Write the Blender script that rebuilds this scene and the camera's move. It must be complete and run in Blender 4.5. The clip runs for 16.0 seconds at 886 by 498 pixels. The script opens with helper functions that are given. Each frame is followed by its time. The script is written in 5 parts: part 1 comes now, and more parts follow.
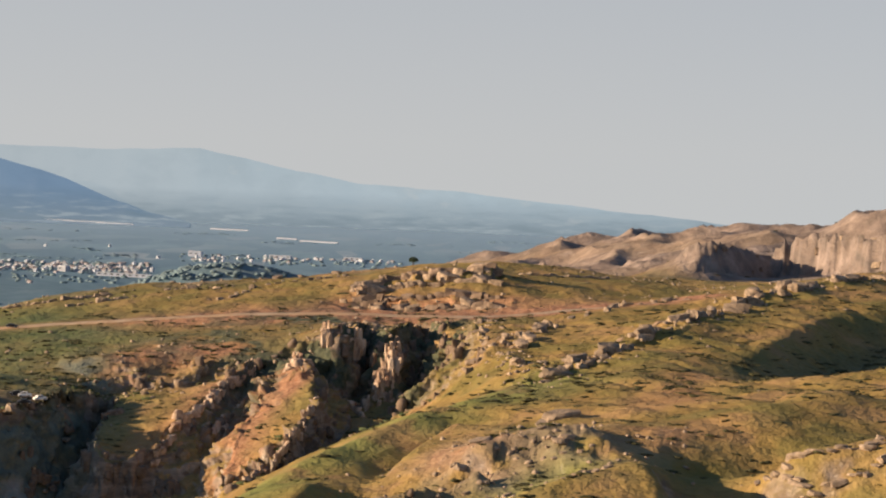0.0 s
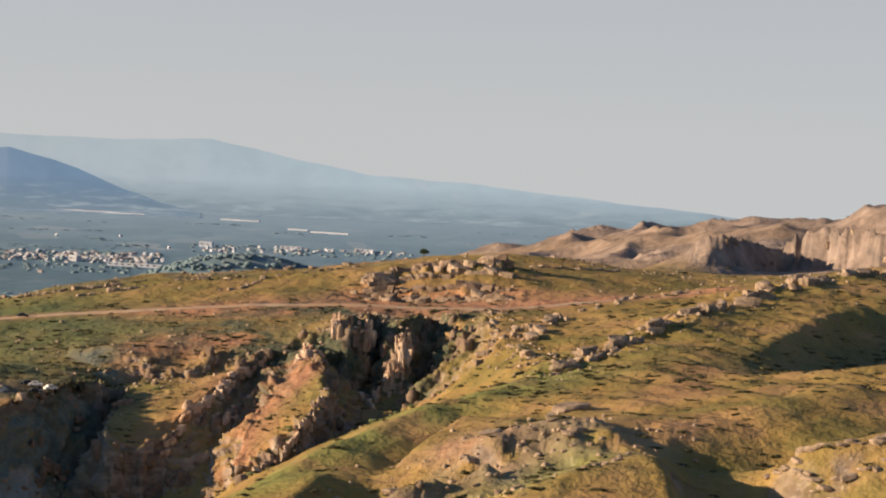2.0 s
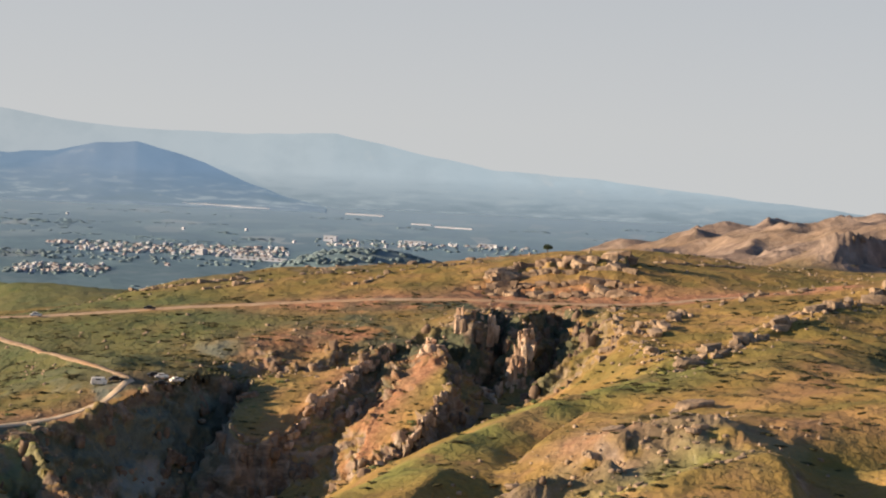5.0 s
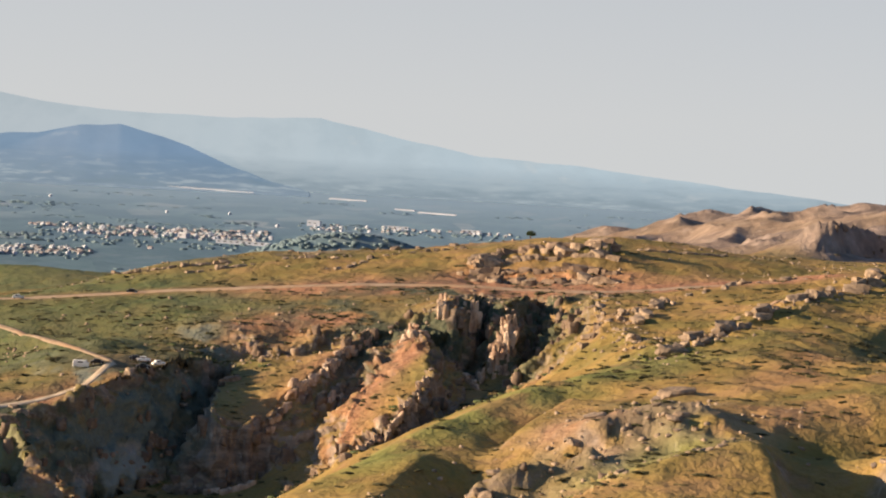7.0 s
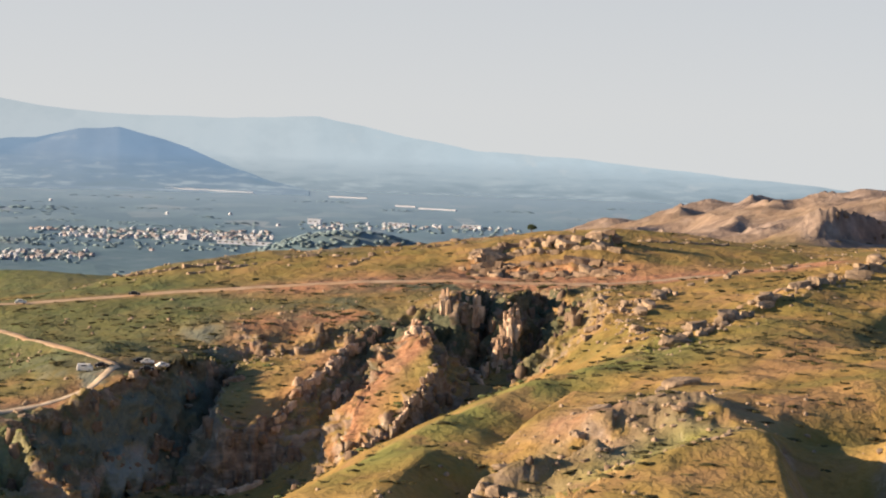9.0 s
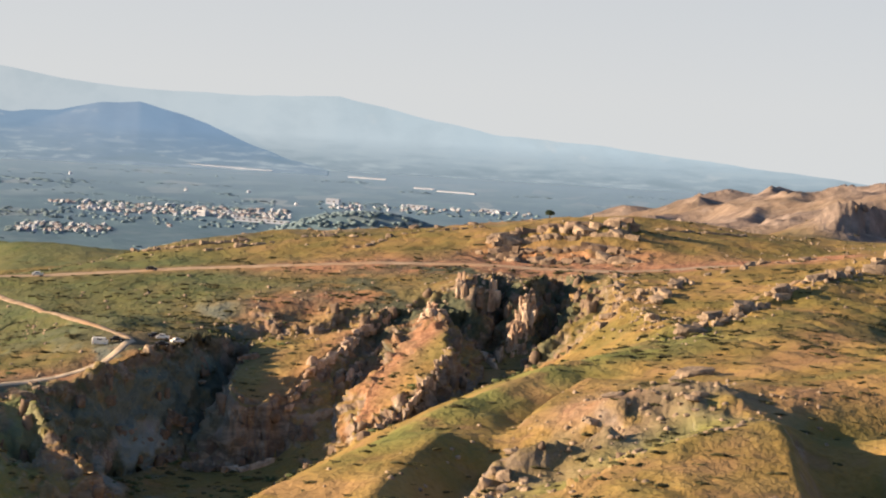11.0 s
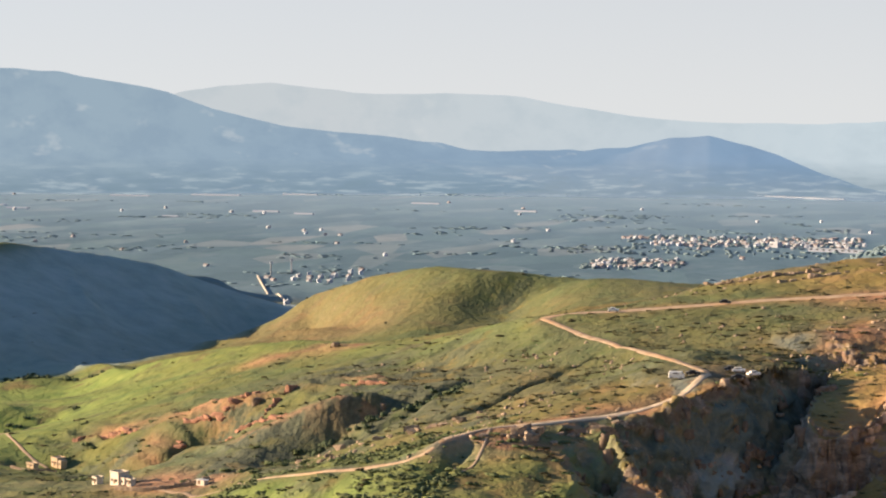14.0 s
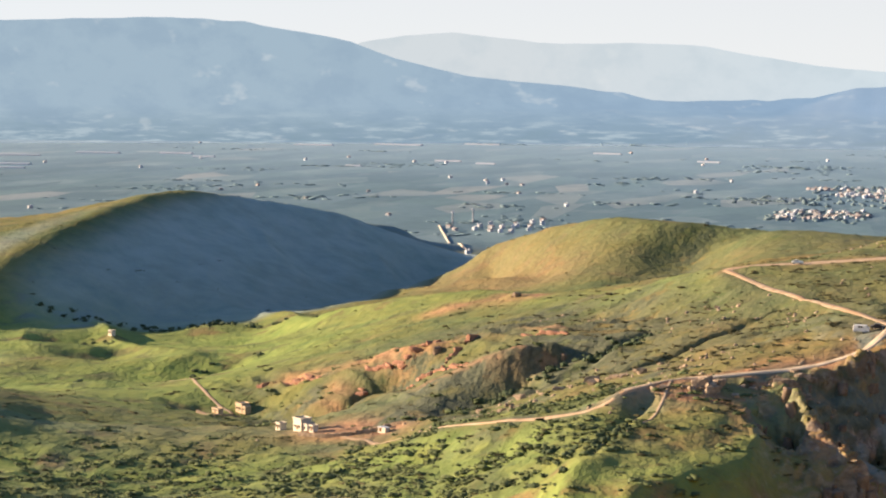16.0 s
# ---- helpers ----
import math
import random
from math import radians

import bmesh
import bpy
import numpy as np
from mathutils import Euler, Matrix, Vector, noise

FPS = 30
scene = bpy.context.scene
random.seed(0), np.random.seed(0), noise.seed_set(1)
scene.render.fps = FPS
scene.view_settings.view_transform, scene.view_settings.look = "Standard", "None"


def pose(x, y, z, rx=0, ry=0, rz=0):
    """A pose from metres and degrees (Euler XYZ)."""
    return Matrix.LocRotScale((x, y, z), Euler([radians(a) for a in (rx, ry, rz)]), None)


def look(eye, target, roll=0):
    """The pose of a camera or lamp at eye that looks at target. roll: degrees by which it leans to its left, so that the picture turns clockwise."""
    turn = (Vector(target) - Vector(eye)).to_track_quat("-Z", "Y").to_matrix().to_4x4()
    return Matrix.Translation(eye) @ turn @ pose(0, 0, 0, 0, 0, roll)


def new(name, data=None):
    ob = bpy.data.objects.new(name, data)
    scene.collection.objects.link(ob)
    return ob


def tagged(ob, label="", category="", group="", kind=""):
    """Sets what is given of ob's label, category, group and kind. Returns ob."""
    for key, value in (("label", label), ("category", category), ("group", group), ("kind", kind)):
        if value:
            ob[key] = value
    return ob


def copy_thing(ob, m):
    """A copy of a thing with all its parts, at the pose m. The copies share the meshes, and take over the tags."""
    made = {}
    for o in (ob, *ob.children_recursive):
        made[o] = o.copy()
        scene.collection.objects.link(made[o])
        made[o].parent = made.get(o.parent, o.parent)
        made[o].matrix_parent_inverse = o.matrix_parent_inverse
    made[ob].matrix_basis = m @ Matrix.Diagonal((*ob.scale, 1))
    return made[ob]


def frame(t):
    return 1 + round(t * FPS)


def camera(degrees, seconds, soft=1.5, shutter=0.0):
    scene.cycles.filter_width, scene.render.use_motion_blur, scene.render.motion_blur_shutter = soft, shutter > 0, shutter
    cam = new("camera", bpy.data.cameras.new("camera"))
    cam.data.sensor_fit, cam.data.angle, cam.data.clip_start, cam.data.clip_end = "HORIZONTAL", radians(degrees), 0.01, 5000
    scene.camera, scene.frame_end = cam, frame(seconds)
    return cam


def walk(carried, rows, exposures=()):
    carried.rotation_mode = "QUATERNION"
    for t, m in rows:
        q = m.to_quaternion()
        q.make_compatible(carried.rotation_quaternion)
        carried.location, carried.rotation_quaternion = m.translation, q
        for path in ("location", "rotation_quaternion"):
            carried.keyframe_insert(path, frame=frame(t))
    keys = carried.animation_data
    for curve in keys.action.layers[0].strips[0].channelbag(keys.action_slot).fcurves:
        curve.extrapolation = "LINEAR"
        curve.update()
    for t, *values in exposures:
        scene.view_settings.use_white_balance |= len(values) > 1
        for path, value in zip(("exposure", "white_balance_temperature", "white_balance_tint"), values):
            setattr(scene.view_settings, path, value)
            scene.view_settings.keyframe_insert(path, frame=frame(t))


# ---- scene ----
# ================= camera =================
cam = camera(24.0, 16.0, soft=2.1)
walk(cam, [
    (0.0, pose(0, 0, 0, 87.089, -2.312, -3.337)),
    (0.5, pose(0, 0, 0, 86.950, -2.559, -2.884)),
    (1.0, pose(0, 0, 0, 86.851, -2.788, -2.362)),
    (1.5, pose(0, 0, 0, 87.000, -2.683, -2.896)),
    (2.0, pose(0, 0, 0, 86.853, -2.621, -3.022)),
    (2.5, pose(0, 0, 0, 86.972, -2.577, -1.443)),
    (3.0, pose(0, 0, 0, 87.062, -1.826, 0.309)),
    (3.5, pose(0, 0, 0, 86.883, -2.299, 0.456)),
    (4.0, pose(0, 0, 0, 86.563, -2.709, 0.403)),
    (4.5, pose(0, 0, 0, 86.648, -2.859, 0.382)),
    (4.7, pose(0, 0, 0, 86.615, -2.730, 0.379)),
    (6.8, pose(0, 0, 0, 86.266, -2.908, 0.532)),
    (7.0, pose(0, 0, 0, 86.192, -3.268, -0.039)),
    (7.5, pose(0, 0, 0, 86.157, -2.877, 0.763)),
    (8.0, pose(0, 0, 0, 85.887, -2.534, 0.298)),
    (8.5, pose(0, 0, 0, 86.259, -2.160, -0.163)),
    (9.0, pose(0, 0, 0, 86.071, -1.975, -0.092)),
    (9.2, pose(0, 0, 0, 85.852, -2.476, -0.393)),
    (11.3, pose(0, 0, 0, 85.459, -3.487, 0.536)),
    (11.5, pose(0, 0, 0, 85.060, -3.099, 0.945)),
    (12.0, pose(0, 0, 0, 84.919, -3.132, 4.422)),
    (12.5, pose(0, 0, 0, 85.154, -2.185, 7.426)),
    (13.0, pose(0, 0, 0, 85.234, -1.273, 11.168)),
    (13.5, pose(0, 0, 0, 84.717, -1.283, 13.415)),
    (14.0, pose(0, 0, 0, 85.951, -0.500, 15.974)),
    (14.5, pose(0, 0, 0, 85.395, -0.485, 17.485)),
    (15.0, pose(0, 0, 0, 85.069, -0.353, 19.714)),
    (15.5, pose(0, 0, 0, 84.509, -0.366, 20.495)),
    (16.0, pose(0, 0, 0, 84.537, -0.470, 20.971)),
], exposures=[(0.0, 0.96), (4.0, 1.02), (7.0, 1.16), (9.0, 1.27), (11.5, 1.33), (12.0, 1.38), (12.5, 1.40), (14.5, 1.46), (16.0, 1.63)])

# ================= sky and sun =================
SUN_AZ, SUN_EL = 95.0, 12.8      # degrees to the left of +y, above the horizon
world = bpy.data.worlds.new("sky")
scene.world = world
world.use_nodes = True
wn, wl = world.node_tree.nodes, world.node_tree.links
sky = wn.new("ShaderNodeTexSky")
sky.sky_type = "NISHITA"
sky.sun_disc = False
sky.sun_elevation = radians(SUN_EL)
sky.sun_rotation = radians(-SUN_AZ)
sky.air_density, sky.dust_density, sky.ozone_density = 1.1, 1.0, 3.0
coords = wn.new("ShaderNodeTexCoord")
lift = wn.new("ShaderNodeVectorMath")         # the lookout stands high: the sky's horizon lies below eye level
lift.operation = "ADD"
lift.inputs[1].default_value = (0, 0, 0.22)
wl.new(coords.outputs["Generated"], lift.inputs[0])
wl.new(lift.outputs[0], sky.inputs["Vector"])
haze = wn.new("ShaderNodeMix")
haze.data_type = "RGBA"
haze.inputs[7].default_value = (3.85, 3.74, 3.6, 1)
height = wn.new("ShaderNodeSeparateXYZ")
wl.new(coords.outputs["Generated"], height.inputs[0])
thin = wn.new("ShaderNodeValToRGB")           # ground haze thins out upwards
for k, (place, amount) in enumerate(((0.0, 0.84), (0.12, 0.64), (0.36, 0.06), (1.0, 0.0))):
    knot = thin.color_ramp.elements[0] if k == 0 else thin.color_ramp.elements.new(place) if k < 3 else thin.color_ramp.elements[-1]
    knot.position, knot.color = place, (amount, amount, amount, 1)
wl.new(height.outputs["Z"], thin.inputs[0])
wl.new(thin.outputs[0], haze.inputs[0])
wl.new(sky.outputs[0], haze.inputs[6])
wl.new(haze.outputs[2], wn["Background"].inputs["Color"])
wn["Background"].inputs["Strength"].default_value = 0.080

sun_data = bpy.data.lights.new("sun", "SUN")
sun_data.energy, sun_data.angle, sun_data.color = 5.0, radians(0.6), (1.0, 0.725, 0.47)
sun = new("sun", sun_data)
sun_dir = Vector((-math.sin(radians(SUN_AZ)) * math.cos(radians(SUN_EL)), math.cos(radians(SUN_AZ)) * math.cos(radians(SUN_EL)), math.sin(radians(SUN_EL))))
sun.matrix_world = look((0, 0, 400), Vector((0, 0, 400)) - sun_dir)


# ================= noise =================
def lattice(ix, iy, seed):
    h = (ix.astype(np.int64) * 374761393 + iy.astype(np.int64) * 668265263 + seed * 974634777) & 0xFFFFFFFF
    h = ((h ^ (h >> 13)) * 1274126177) & 0xFFFFFFFF
    return ((h ^ (h >> 16)) & 0xFFFF) / 32767.5 - 1.0


def bumps(x, y, size, seed=0):
    """Smooth noise between -1 and 1 with forms of that size in metres."""
    u, v = np.asarray(x) / size, np.asarray(y) / size
    iu, iv = np.floor(u), np.floor(v)
    fu, fv = u - iu, v - iv
    fu, fv = fu * fu * fu * (fu * (fu * 6 - 15) + 10), fv * fv * fv * (fv * (fv * 6 - 15) + 10)
    a, b = lattice(iu, iv, seed), lattice(iu + 1, iv, seed)
    c, d = lattice(iu, iv + 1, seed), lattice(iu + 1, iv + 1, seed)
    return (a * (1 - fu) + b * fu) * (1 - fv) + (c * (1 - fu) + d * fu) * fv


def step(a, b, v):
    t = np.clip((v - a) / (b - a), 0, 1)
    return t * t * (3 - 2 * t)


# ================= landform: ridges, rims, beds and roads =================
LANDFORM = {}


def contour(name, *points):
    LANDFORM[name] = np.array(points, dtype=np.float32)


contour("plateau crest", (-128, 840, -73.8), (-114, 852, -69.3), (-82, 866, -64.1), (-59, 877, -63.1), (-12, 884, -59.2), (17, 889, -55.0), (40, 889, -52.0))
contour("plateau crest east", (40, 889, -51.8), (57, 878, -49.6), (80, 876, -48.6), (105, 878, -50.9), (136, 879, -55.4), (163, 864, -56.3))
contour("outcrop foot", (17, 797, -64.9), (30, 793, -65.0), (42, 788, -64.3), (57, 783, -63.2), (69, 777, -61.5))
contour("outcrop head", (18, 814, -60.2), (30, 821, -56.2), (43, 819, -53.3), (56, 816, -50.0), (69, 811, -48.3))
contour("upper road", (-182, 778, -82.8), (-175, 785, -81.7), (-156, 784, -80.0), (-112, 781, -75.0), (-73, 776, -70.4), (-31, 774, -66.5), (10, 769, -64.2), (34, 764, -64.0))
contour("upper road east", (33, 764, -64.2), (66, 757, -62.8), (102, 763, -59.1), (124, 769, -57.2), (143, 781, -55.3))
contour("link road", (-182, 778, -82.8), (-160, 748, -85.6), (-122, 689, -84.3), (-98, 647, -83.7))
contour("lower road", (-98, 647, -83.7), (-104, 631, -90.0), (-115, 614, -92.7), (-138, 594, -94.2), (-152, 585, -94.9), (-162, 569, -96.0))
contour("lower track", (-162, 567, -96.1), (-171, 564, -102.5), (-199, 576, -108.7), (-232, 607, -118.5), (-268, 635, -133.0))
contour("mid slope", (-146, 715, -87.5), (-108, 726, -80.8), (-67, 711, -77.1), (-38, 718, -74.3), (-9, 734, -70.5))
contour("gorge rim west", (-131, 589, -97.9), (-119, 600, -96.0), (-105, 616, -91.8), (-94, 635, -87.3), (-79, 661, -86.2), (-68, 690, -87.9))
contour("gorge rim", (-68, 690, -87.9), (-57, 693, -86.1), (-34, 699, -84.2), (-22, 705, -76.6), (-8, 707, -76.1), (3, 713, -65.9), (11, 717, -66.2), (19, 745, -67.8), (23, 717, -66.7), (28, 719, -66.1), (38, 751, -66.7), (48, 740, -64.1))
contour("gorge west foot", (-109, 589, -119.7), (-93, 612, -120.4), (-78, 635, -117.5), (-70, 658, -111.9), (-68, 676, -105.3), (-67, 686, -96.3))
contour("gorge rib", (-122, 591, -96.1), (-114, 582, -98.4), (-108, 573, -103.0), (-103, 566, -106.3))
contour("gorge rib east", (-103, 566, -106.3), (-97, 561, -108.9), (-94, 557, -112.1), (-90, 550, -116.5))
contour("gorge floor", (-115, 573, -131.6), (-94, 582, -136.2), (-72, 587, -130.9), (-61, 590, -123.4), (-49, 597, -119.4), (-36, 604, -115.9), (-18, 605, -107.7), (2, 617, -98.4), (22, 649, -91.0))
contour("spur nose", (-64, 683, -88.2), (-65, 655, -92.1), (-65, 631, -96.5), (-61, 630, -99.4), (-56, 631, -101.1))
contour("spur nose east", (-56, 631, -101.1), (-52, 631, -103.6), (-49, 638, -98.4), (-42, 653, -89.5), (-33, 681, -84.7), (-23, 700, -77.6))
contour("gorge nose foot", (-75, 629, -121.7), (-62, 624, -118.9), (-54, 629, -118.0), (-48, 634, -117.5))
contour("gully a", (-42, 610, -116.6), (-38, 624, -109.7), (-33, 640, -103.2), (-28, 655, -97.7), (-24, 687, -88.7), (-17, 705, -78.1))
contour("spur crest", (-3, 697, -75.2), (2, 651, -83.6), (-7, 617, -91.6), (-18, 593, -98.5))
contour("spur west side", (-11, 697, -78.4), (-18, 661, -89.3), (-26, 617, -100.0))
contour("spur east foot", (8, 695, -86.6), (15, 667, -92.2), (4, 635, -97.8), (-13, 603, -105.2))
contour("pillar one", (5, 711, -67.1), (7, 705, -74.5), (8, 697, -83.1))
contour("pillar one east", (13, 715, -67.5), (12, 708, -75.5))
contour("pillar two east", (30, 717, -68.3), (29, 702, -82.5), (28, 679, -91.8))
contour("alcove one", (18, 741, -73.7), (19, 723, -83.6), (16, 687, -92.7))
contour("pillar two", (22, 715, -69.9), (22, 699, -82.6), (23, 677, -91.3))
contour("alcove two", (39, 748, -69.3), (38, 728, -81.2), (30, 693, -90.8))
contour("head slope", (48, 736, -64.7), (38, 693, -82.9), (29, 659, -88.1))
contour("near crest", (-14, 474, -82.4), (1, 499, -77.2), (21, 534, -72.8), (46, 573, -69.4), (66, 601, -66.9))
contour("near crest west", (-13, 473, -82.0), (-28, 455, -85.5), (-40, 428, -88.5), (-49, 401, -90.1), (-55, 375, -90.2))
contour("east edge", (66, 601, -66.9), (60, 647, -63.8), (55, 697, -63.4), (60, 732, -63.5))
contour("rock band", (66, 596, -68.3), (84, 624, -64.1), (102, 652, -59.3), (119, 679, -56.7), (147, 725, -53.8), (177, 769, -51.0), (227, 819, -46.6))
contour("east crest", (115, 781, -59.5), (156, 825, -56.0), (195, 847, -52.7), (240, 867, -46.5))
contour("east slope a", (75, 554, -66.1), (108, 610, -61.8))
contour("hollow rim", (122, 607, -63.1), (137, 640, -60.5), (155, 672, -57.5), (180, 712, -54.5), (208, 751, -51.7))
contour("hollow bed", (128, 586, -66.3), (144, 618, -68.3), (168, 658, -68.6), (198, 702, -65.7))
contour("hollow near lip", (122, 551, -62.7), (146, 561, -58.7), (163, 566, -55.3))
contour("knoll", (38, 468, -69.3), (50, 475, -64.7), (60, 476, -62.9), (65, 463, -64.0))
contour("near gully", (12, 479, -80.8), (24, 500, -79.7), (32, 519, -76.1), (40, 534, -74.2))
contour("near gully lip", (20, 486, -75.5), (28, 504, -71.5), (36, 520, -70.1))
contour("near rock foot", (12, 435, -79.1), (20, 432, -80.2), (26, 433, -80.3))
contour("near rock lip", (37, 450, -71.8), (30, 444, -75.0), (25, 439, -78.3))
contour("near rock cleft", (40, 460, -75.6), (34, 454, -78.7), (29, 447, -81.0))
contour("spur trough", (26, 413, -78.5), (35, 429, -77.3), (45, 443, -74.4), (54, 451, -71.7))
contour("slope b", (72, 464, -66.6), (100, 489, -62.7), (136, 522, -58.7))
contour("near rock", (13, 439, -73.1), (24, 443, -72.1), (37, 450, -70.1))
contour("notch west lip", (-13, 424, -82.1), (-6, 449, -80.8), (0, 469, -78.4), (13, 471, -80.3))
contour("notch bed", (-5, 417, -86.6), (3, 439, -88.7), (12, 459, -88.4))
contour("notch east lip", (14, 441, -78.1), (12, 431, -81.7), (10, 409, -83.3))
contour("shelf", (28, 404, -75.6), (39, 416, -72.3), (51, 424, -69.3), (63, 431, -67.0), (69, 434, -65.7))
contour("second lip", (69, 434, -65.9), (71, 424, -68.0), (70, 414, -70.5), (70, 402, -73.0), (69, 393, -74.8), (69, 379, -77.4))
contour("second notch", (79, 442, -74.4), (79, 432, -77.3), (80, 422, -80.0), (80, 408, -82.9), (80, 393, -85.3))
contour("second notch east", (82, 432, -79.5), (92, 430, -81.6), (97, 408, -83.3))
contour("second far lip", (71, 441, -67.3), (79, 454, -70.7), (86, 457, -72.4), (94, 461, -71.9), (104, 462, -74.1))
contour("near east shelf", (101, 433, -62.3), (112, 430, -60.3), (125, 432, -57.7))
contour("near foreland", (25, 359, -73.3), (62, 344, -68.3), (95, 326, -60.9))
contour("west spur", (-131, 587, -97.6), (-121, 554, -102.7), (-117, 529, -105.9), (-128, 510, -106.8), (-138, 490, -107.9))
contour("west spur gully", (-156, 566, -100.2), (-158, 532, -104.2), (-154, 491, -108.8))
contour("scrub valley", (-192, 557, -114.7), (-213, 567, -119.4), (-237, 581, -125.9), (-280, 591, -134.9), (-316, 584, -138.3), (-361, 575, -140.3))
contour("scrub valley near", (-169, 491, -122.9), (-225, 512, -132.7), (-276, 509, -136.8), (-321, 494, -137.6))
contour("house terrace", (-399, 761, -151.8), (-376, 762, -150.2), (-334, 726, -149.3), (-314, 735, -148.2), (-302, 740, -145.9))
contour("valley floor", (-544, 790, -155.1), (-507, 826, -158.1), (-466, 861, -157.9), (-447, 894, -156.0))
contour("valley meadow", (-645, 939, -159.7), (-577, 971, -161.3), (-538, 993, -158.9), (-500, 1007, -156.9))
contour("scar head", (-234, 743, -103.4), (-267, 753, -106.9), (-300, 752, -115.6), (-340, 778, -130.4), (-376, 795, -141.0))
contour("scar foot", (-223, 701, -102.5), (-245, 698, -107.2), (-268, 701, -118.8), (-298, 719, -128.2), (-342, 754, -136.3))
contour("hill flank", (-128, 688, -87.7), (-173, 714, -95.8), (-218, 764, -101.5), (-268, 811, -109.7))
contour("ravine", (-202, 706, -101.9), (-217, 702, -109.9), (-230, 697, -116.2), (-241, 686, -124.2), (-254, 675, -129.4))
contour("ravine bank", (-165, 644, -98.7), (-192, 641, -105.6), (-211, 640, -112.3), (-230, 639, -121.0))
contour("green ridge", (-183, 780, -82.5), (-216, 821, -91.6), (-257, 862, -104.7), (-301, 911, -112.1), (-343, 949, -116.9), (-407, 989, -127.8), (-454, 1001, -143.2), (-495, 1004, -155.0))
contour("behind ridge", (-328, 1039, -134.6), (-419, 1113, -146.1), (-496, 1125, -153.1))
contour("middle hill top", (-465, 1320, -129.3), (-421, 1282, -113.3), (-366, 1236, -101.1), (-330, 1210, -98.6), (-310, 1200, -99.5), (-298, 1198, -101.3))
contour("middle hill west foot", (-466, 1288, -143.6), (-435, 1224, -145.1), (-383, 1168, -136.9))
contour("middle hill gully", (-297, 1195, -101.4), (-294, 1158, -108.8), (-290, 1102, -113.9), (-283, 1042, -114.8), (-283, 1000, -115.1))
contour("east hill", (-285, 1188, -101.7), (-256, 1172, -99.3), (-216, 1149, -99.3), (-181, 1105, -98.3))
contour("east hill foot", (-210, 977, -97.0), (-164, 945, -94.0))
contour("shaded hill ridge", (-699, 913, -174.6), (-674, 992, -142.5), (-685, 1056, -127.1), (-694, 1134, -115.3), (-709, 1230, -106.9), (-724, 1313, -102.8), (-722, 1360, -102.7))
contour("shaded hill east ridge", (-722, 1360, -102.7), (-694, 1396, -109.1), (-645, 1463, -124.7), (-620, 1517, -143.2), (-594, 1549, -158.3))
contour("shaded hill foot", (-607, 794, -160.0), (-623, 967, -158.0), (-602, 1077, -155.9), (-555, 1164, -163.4), (-544, 1235, -168.0), (-548, 1342, -170.3), (-554, 1468, -171.2))
contour("shaded hill back", (-1001, 1311, -150.5), (-952, 1468, -147.5), (-853, 1607, -142.0), (-700, 1712, -156.5))
contour("pass", (-499, 1393, -157.1), (-565, 1549, -163.9), (-635, 1684, -171.6), (-682, 1751, -174.2))
contour("badlands crest", (119, 1846, -102.2), (164, 1792, -87.2), (207, 1737, -77.0), (243, 1662, -64.2), (274, 1576, -56.3), (296, 1470, -50.9), (316, 1384, -41.6), (335, 1307, -34.3), (355, 1250, -28.0))
contour("badlands foot", (137, 1493, -84.0), (178, 1338, -75.1), (214, 1231, -62.2), (257, 1120, -46.6), (307, 1077, -38.1))
contour("pale cliff head", (185, 992, -44.5), (207, 1029, -47.5), (229, 1060, -51.3), (241, 1071, -50.3), (239, 1048, -44.2), (250, 1029, -41.7), (265, 1000, -39.1), (273, 977, -37.2))
contour("pale cliff foot", (188, 982, -55.7), (211, 1013, -61.6), (232, 1044, -63.8), (238, 1045, -62.8), (239, 1034, -61.7), (250, 1015, -58.9), (263, 985, -55.6), (270, 962, -53.1))
contour("dark gully bed", (167, 945, -56.2), (195, 965, -62.8), (224, 974, -61.4))
contour("behind crest", (-16, 1099, -94.7), (75, 1147, -82.9), (153, 1038, -72.0))
contour("lookout", (-4, 0, -1.8), (4, 0, -1.8))
contour("lookout brow", (-60, -60, -20), (-60, 30, -22), (0, 60, -22), (70, 30, -20), (80, -60, -12))
contour("lookout slope", (-150, -60, -60), (-120, 100, -58), (0, 160, -52), (100, 130, -48), (180, 0, -36))
contour("lookout foot", (-330, 60, -120), (-240, 240, -112), (-80, 290, -92), (60, 250, -70), (200, 180, -60))
contour("lookout ravine", (-380, 330, -158), (-230, 385, -154), (-110, 425, -148), (-90, 500, -144), (-92, 548, -140))
contour("hinterland", (-1200, 200, -150), (-900, -500, -90), (-200, -900, -30), (600, -700, -15), (900, 100, -20), (700, 700, -25))
contour("west lowland", (-1300, 900, -175), (-1500, 1500, -195), (-900, 2000, -198))
contour("plain edge", (-700, 2000, -199), (-300, 1950, -199), (100, 2300, -199), (700, 2200, -195))
contour("slope to plain", (-250, 1600, -170), (-60, 1500, -165), (40, 1500, -150))


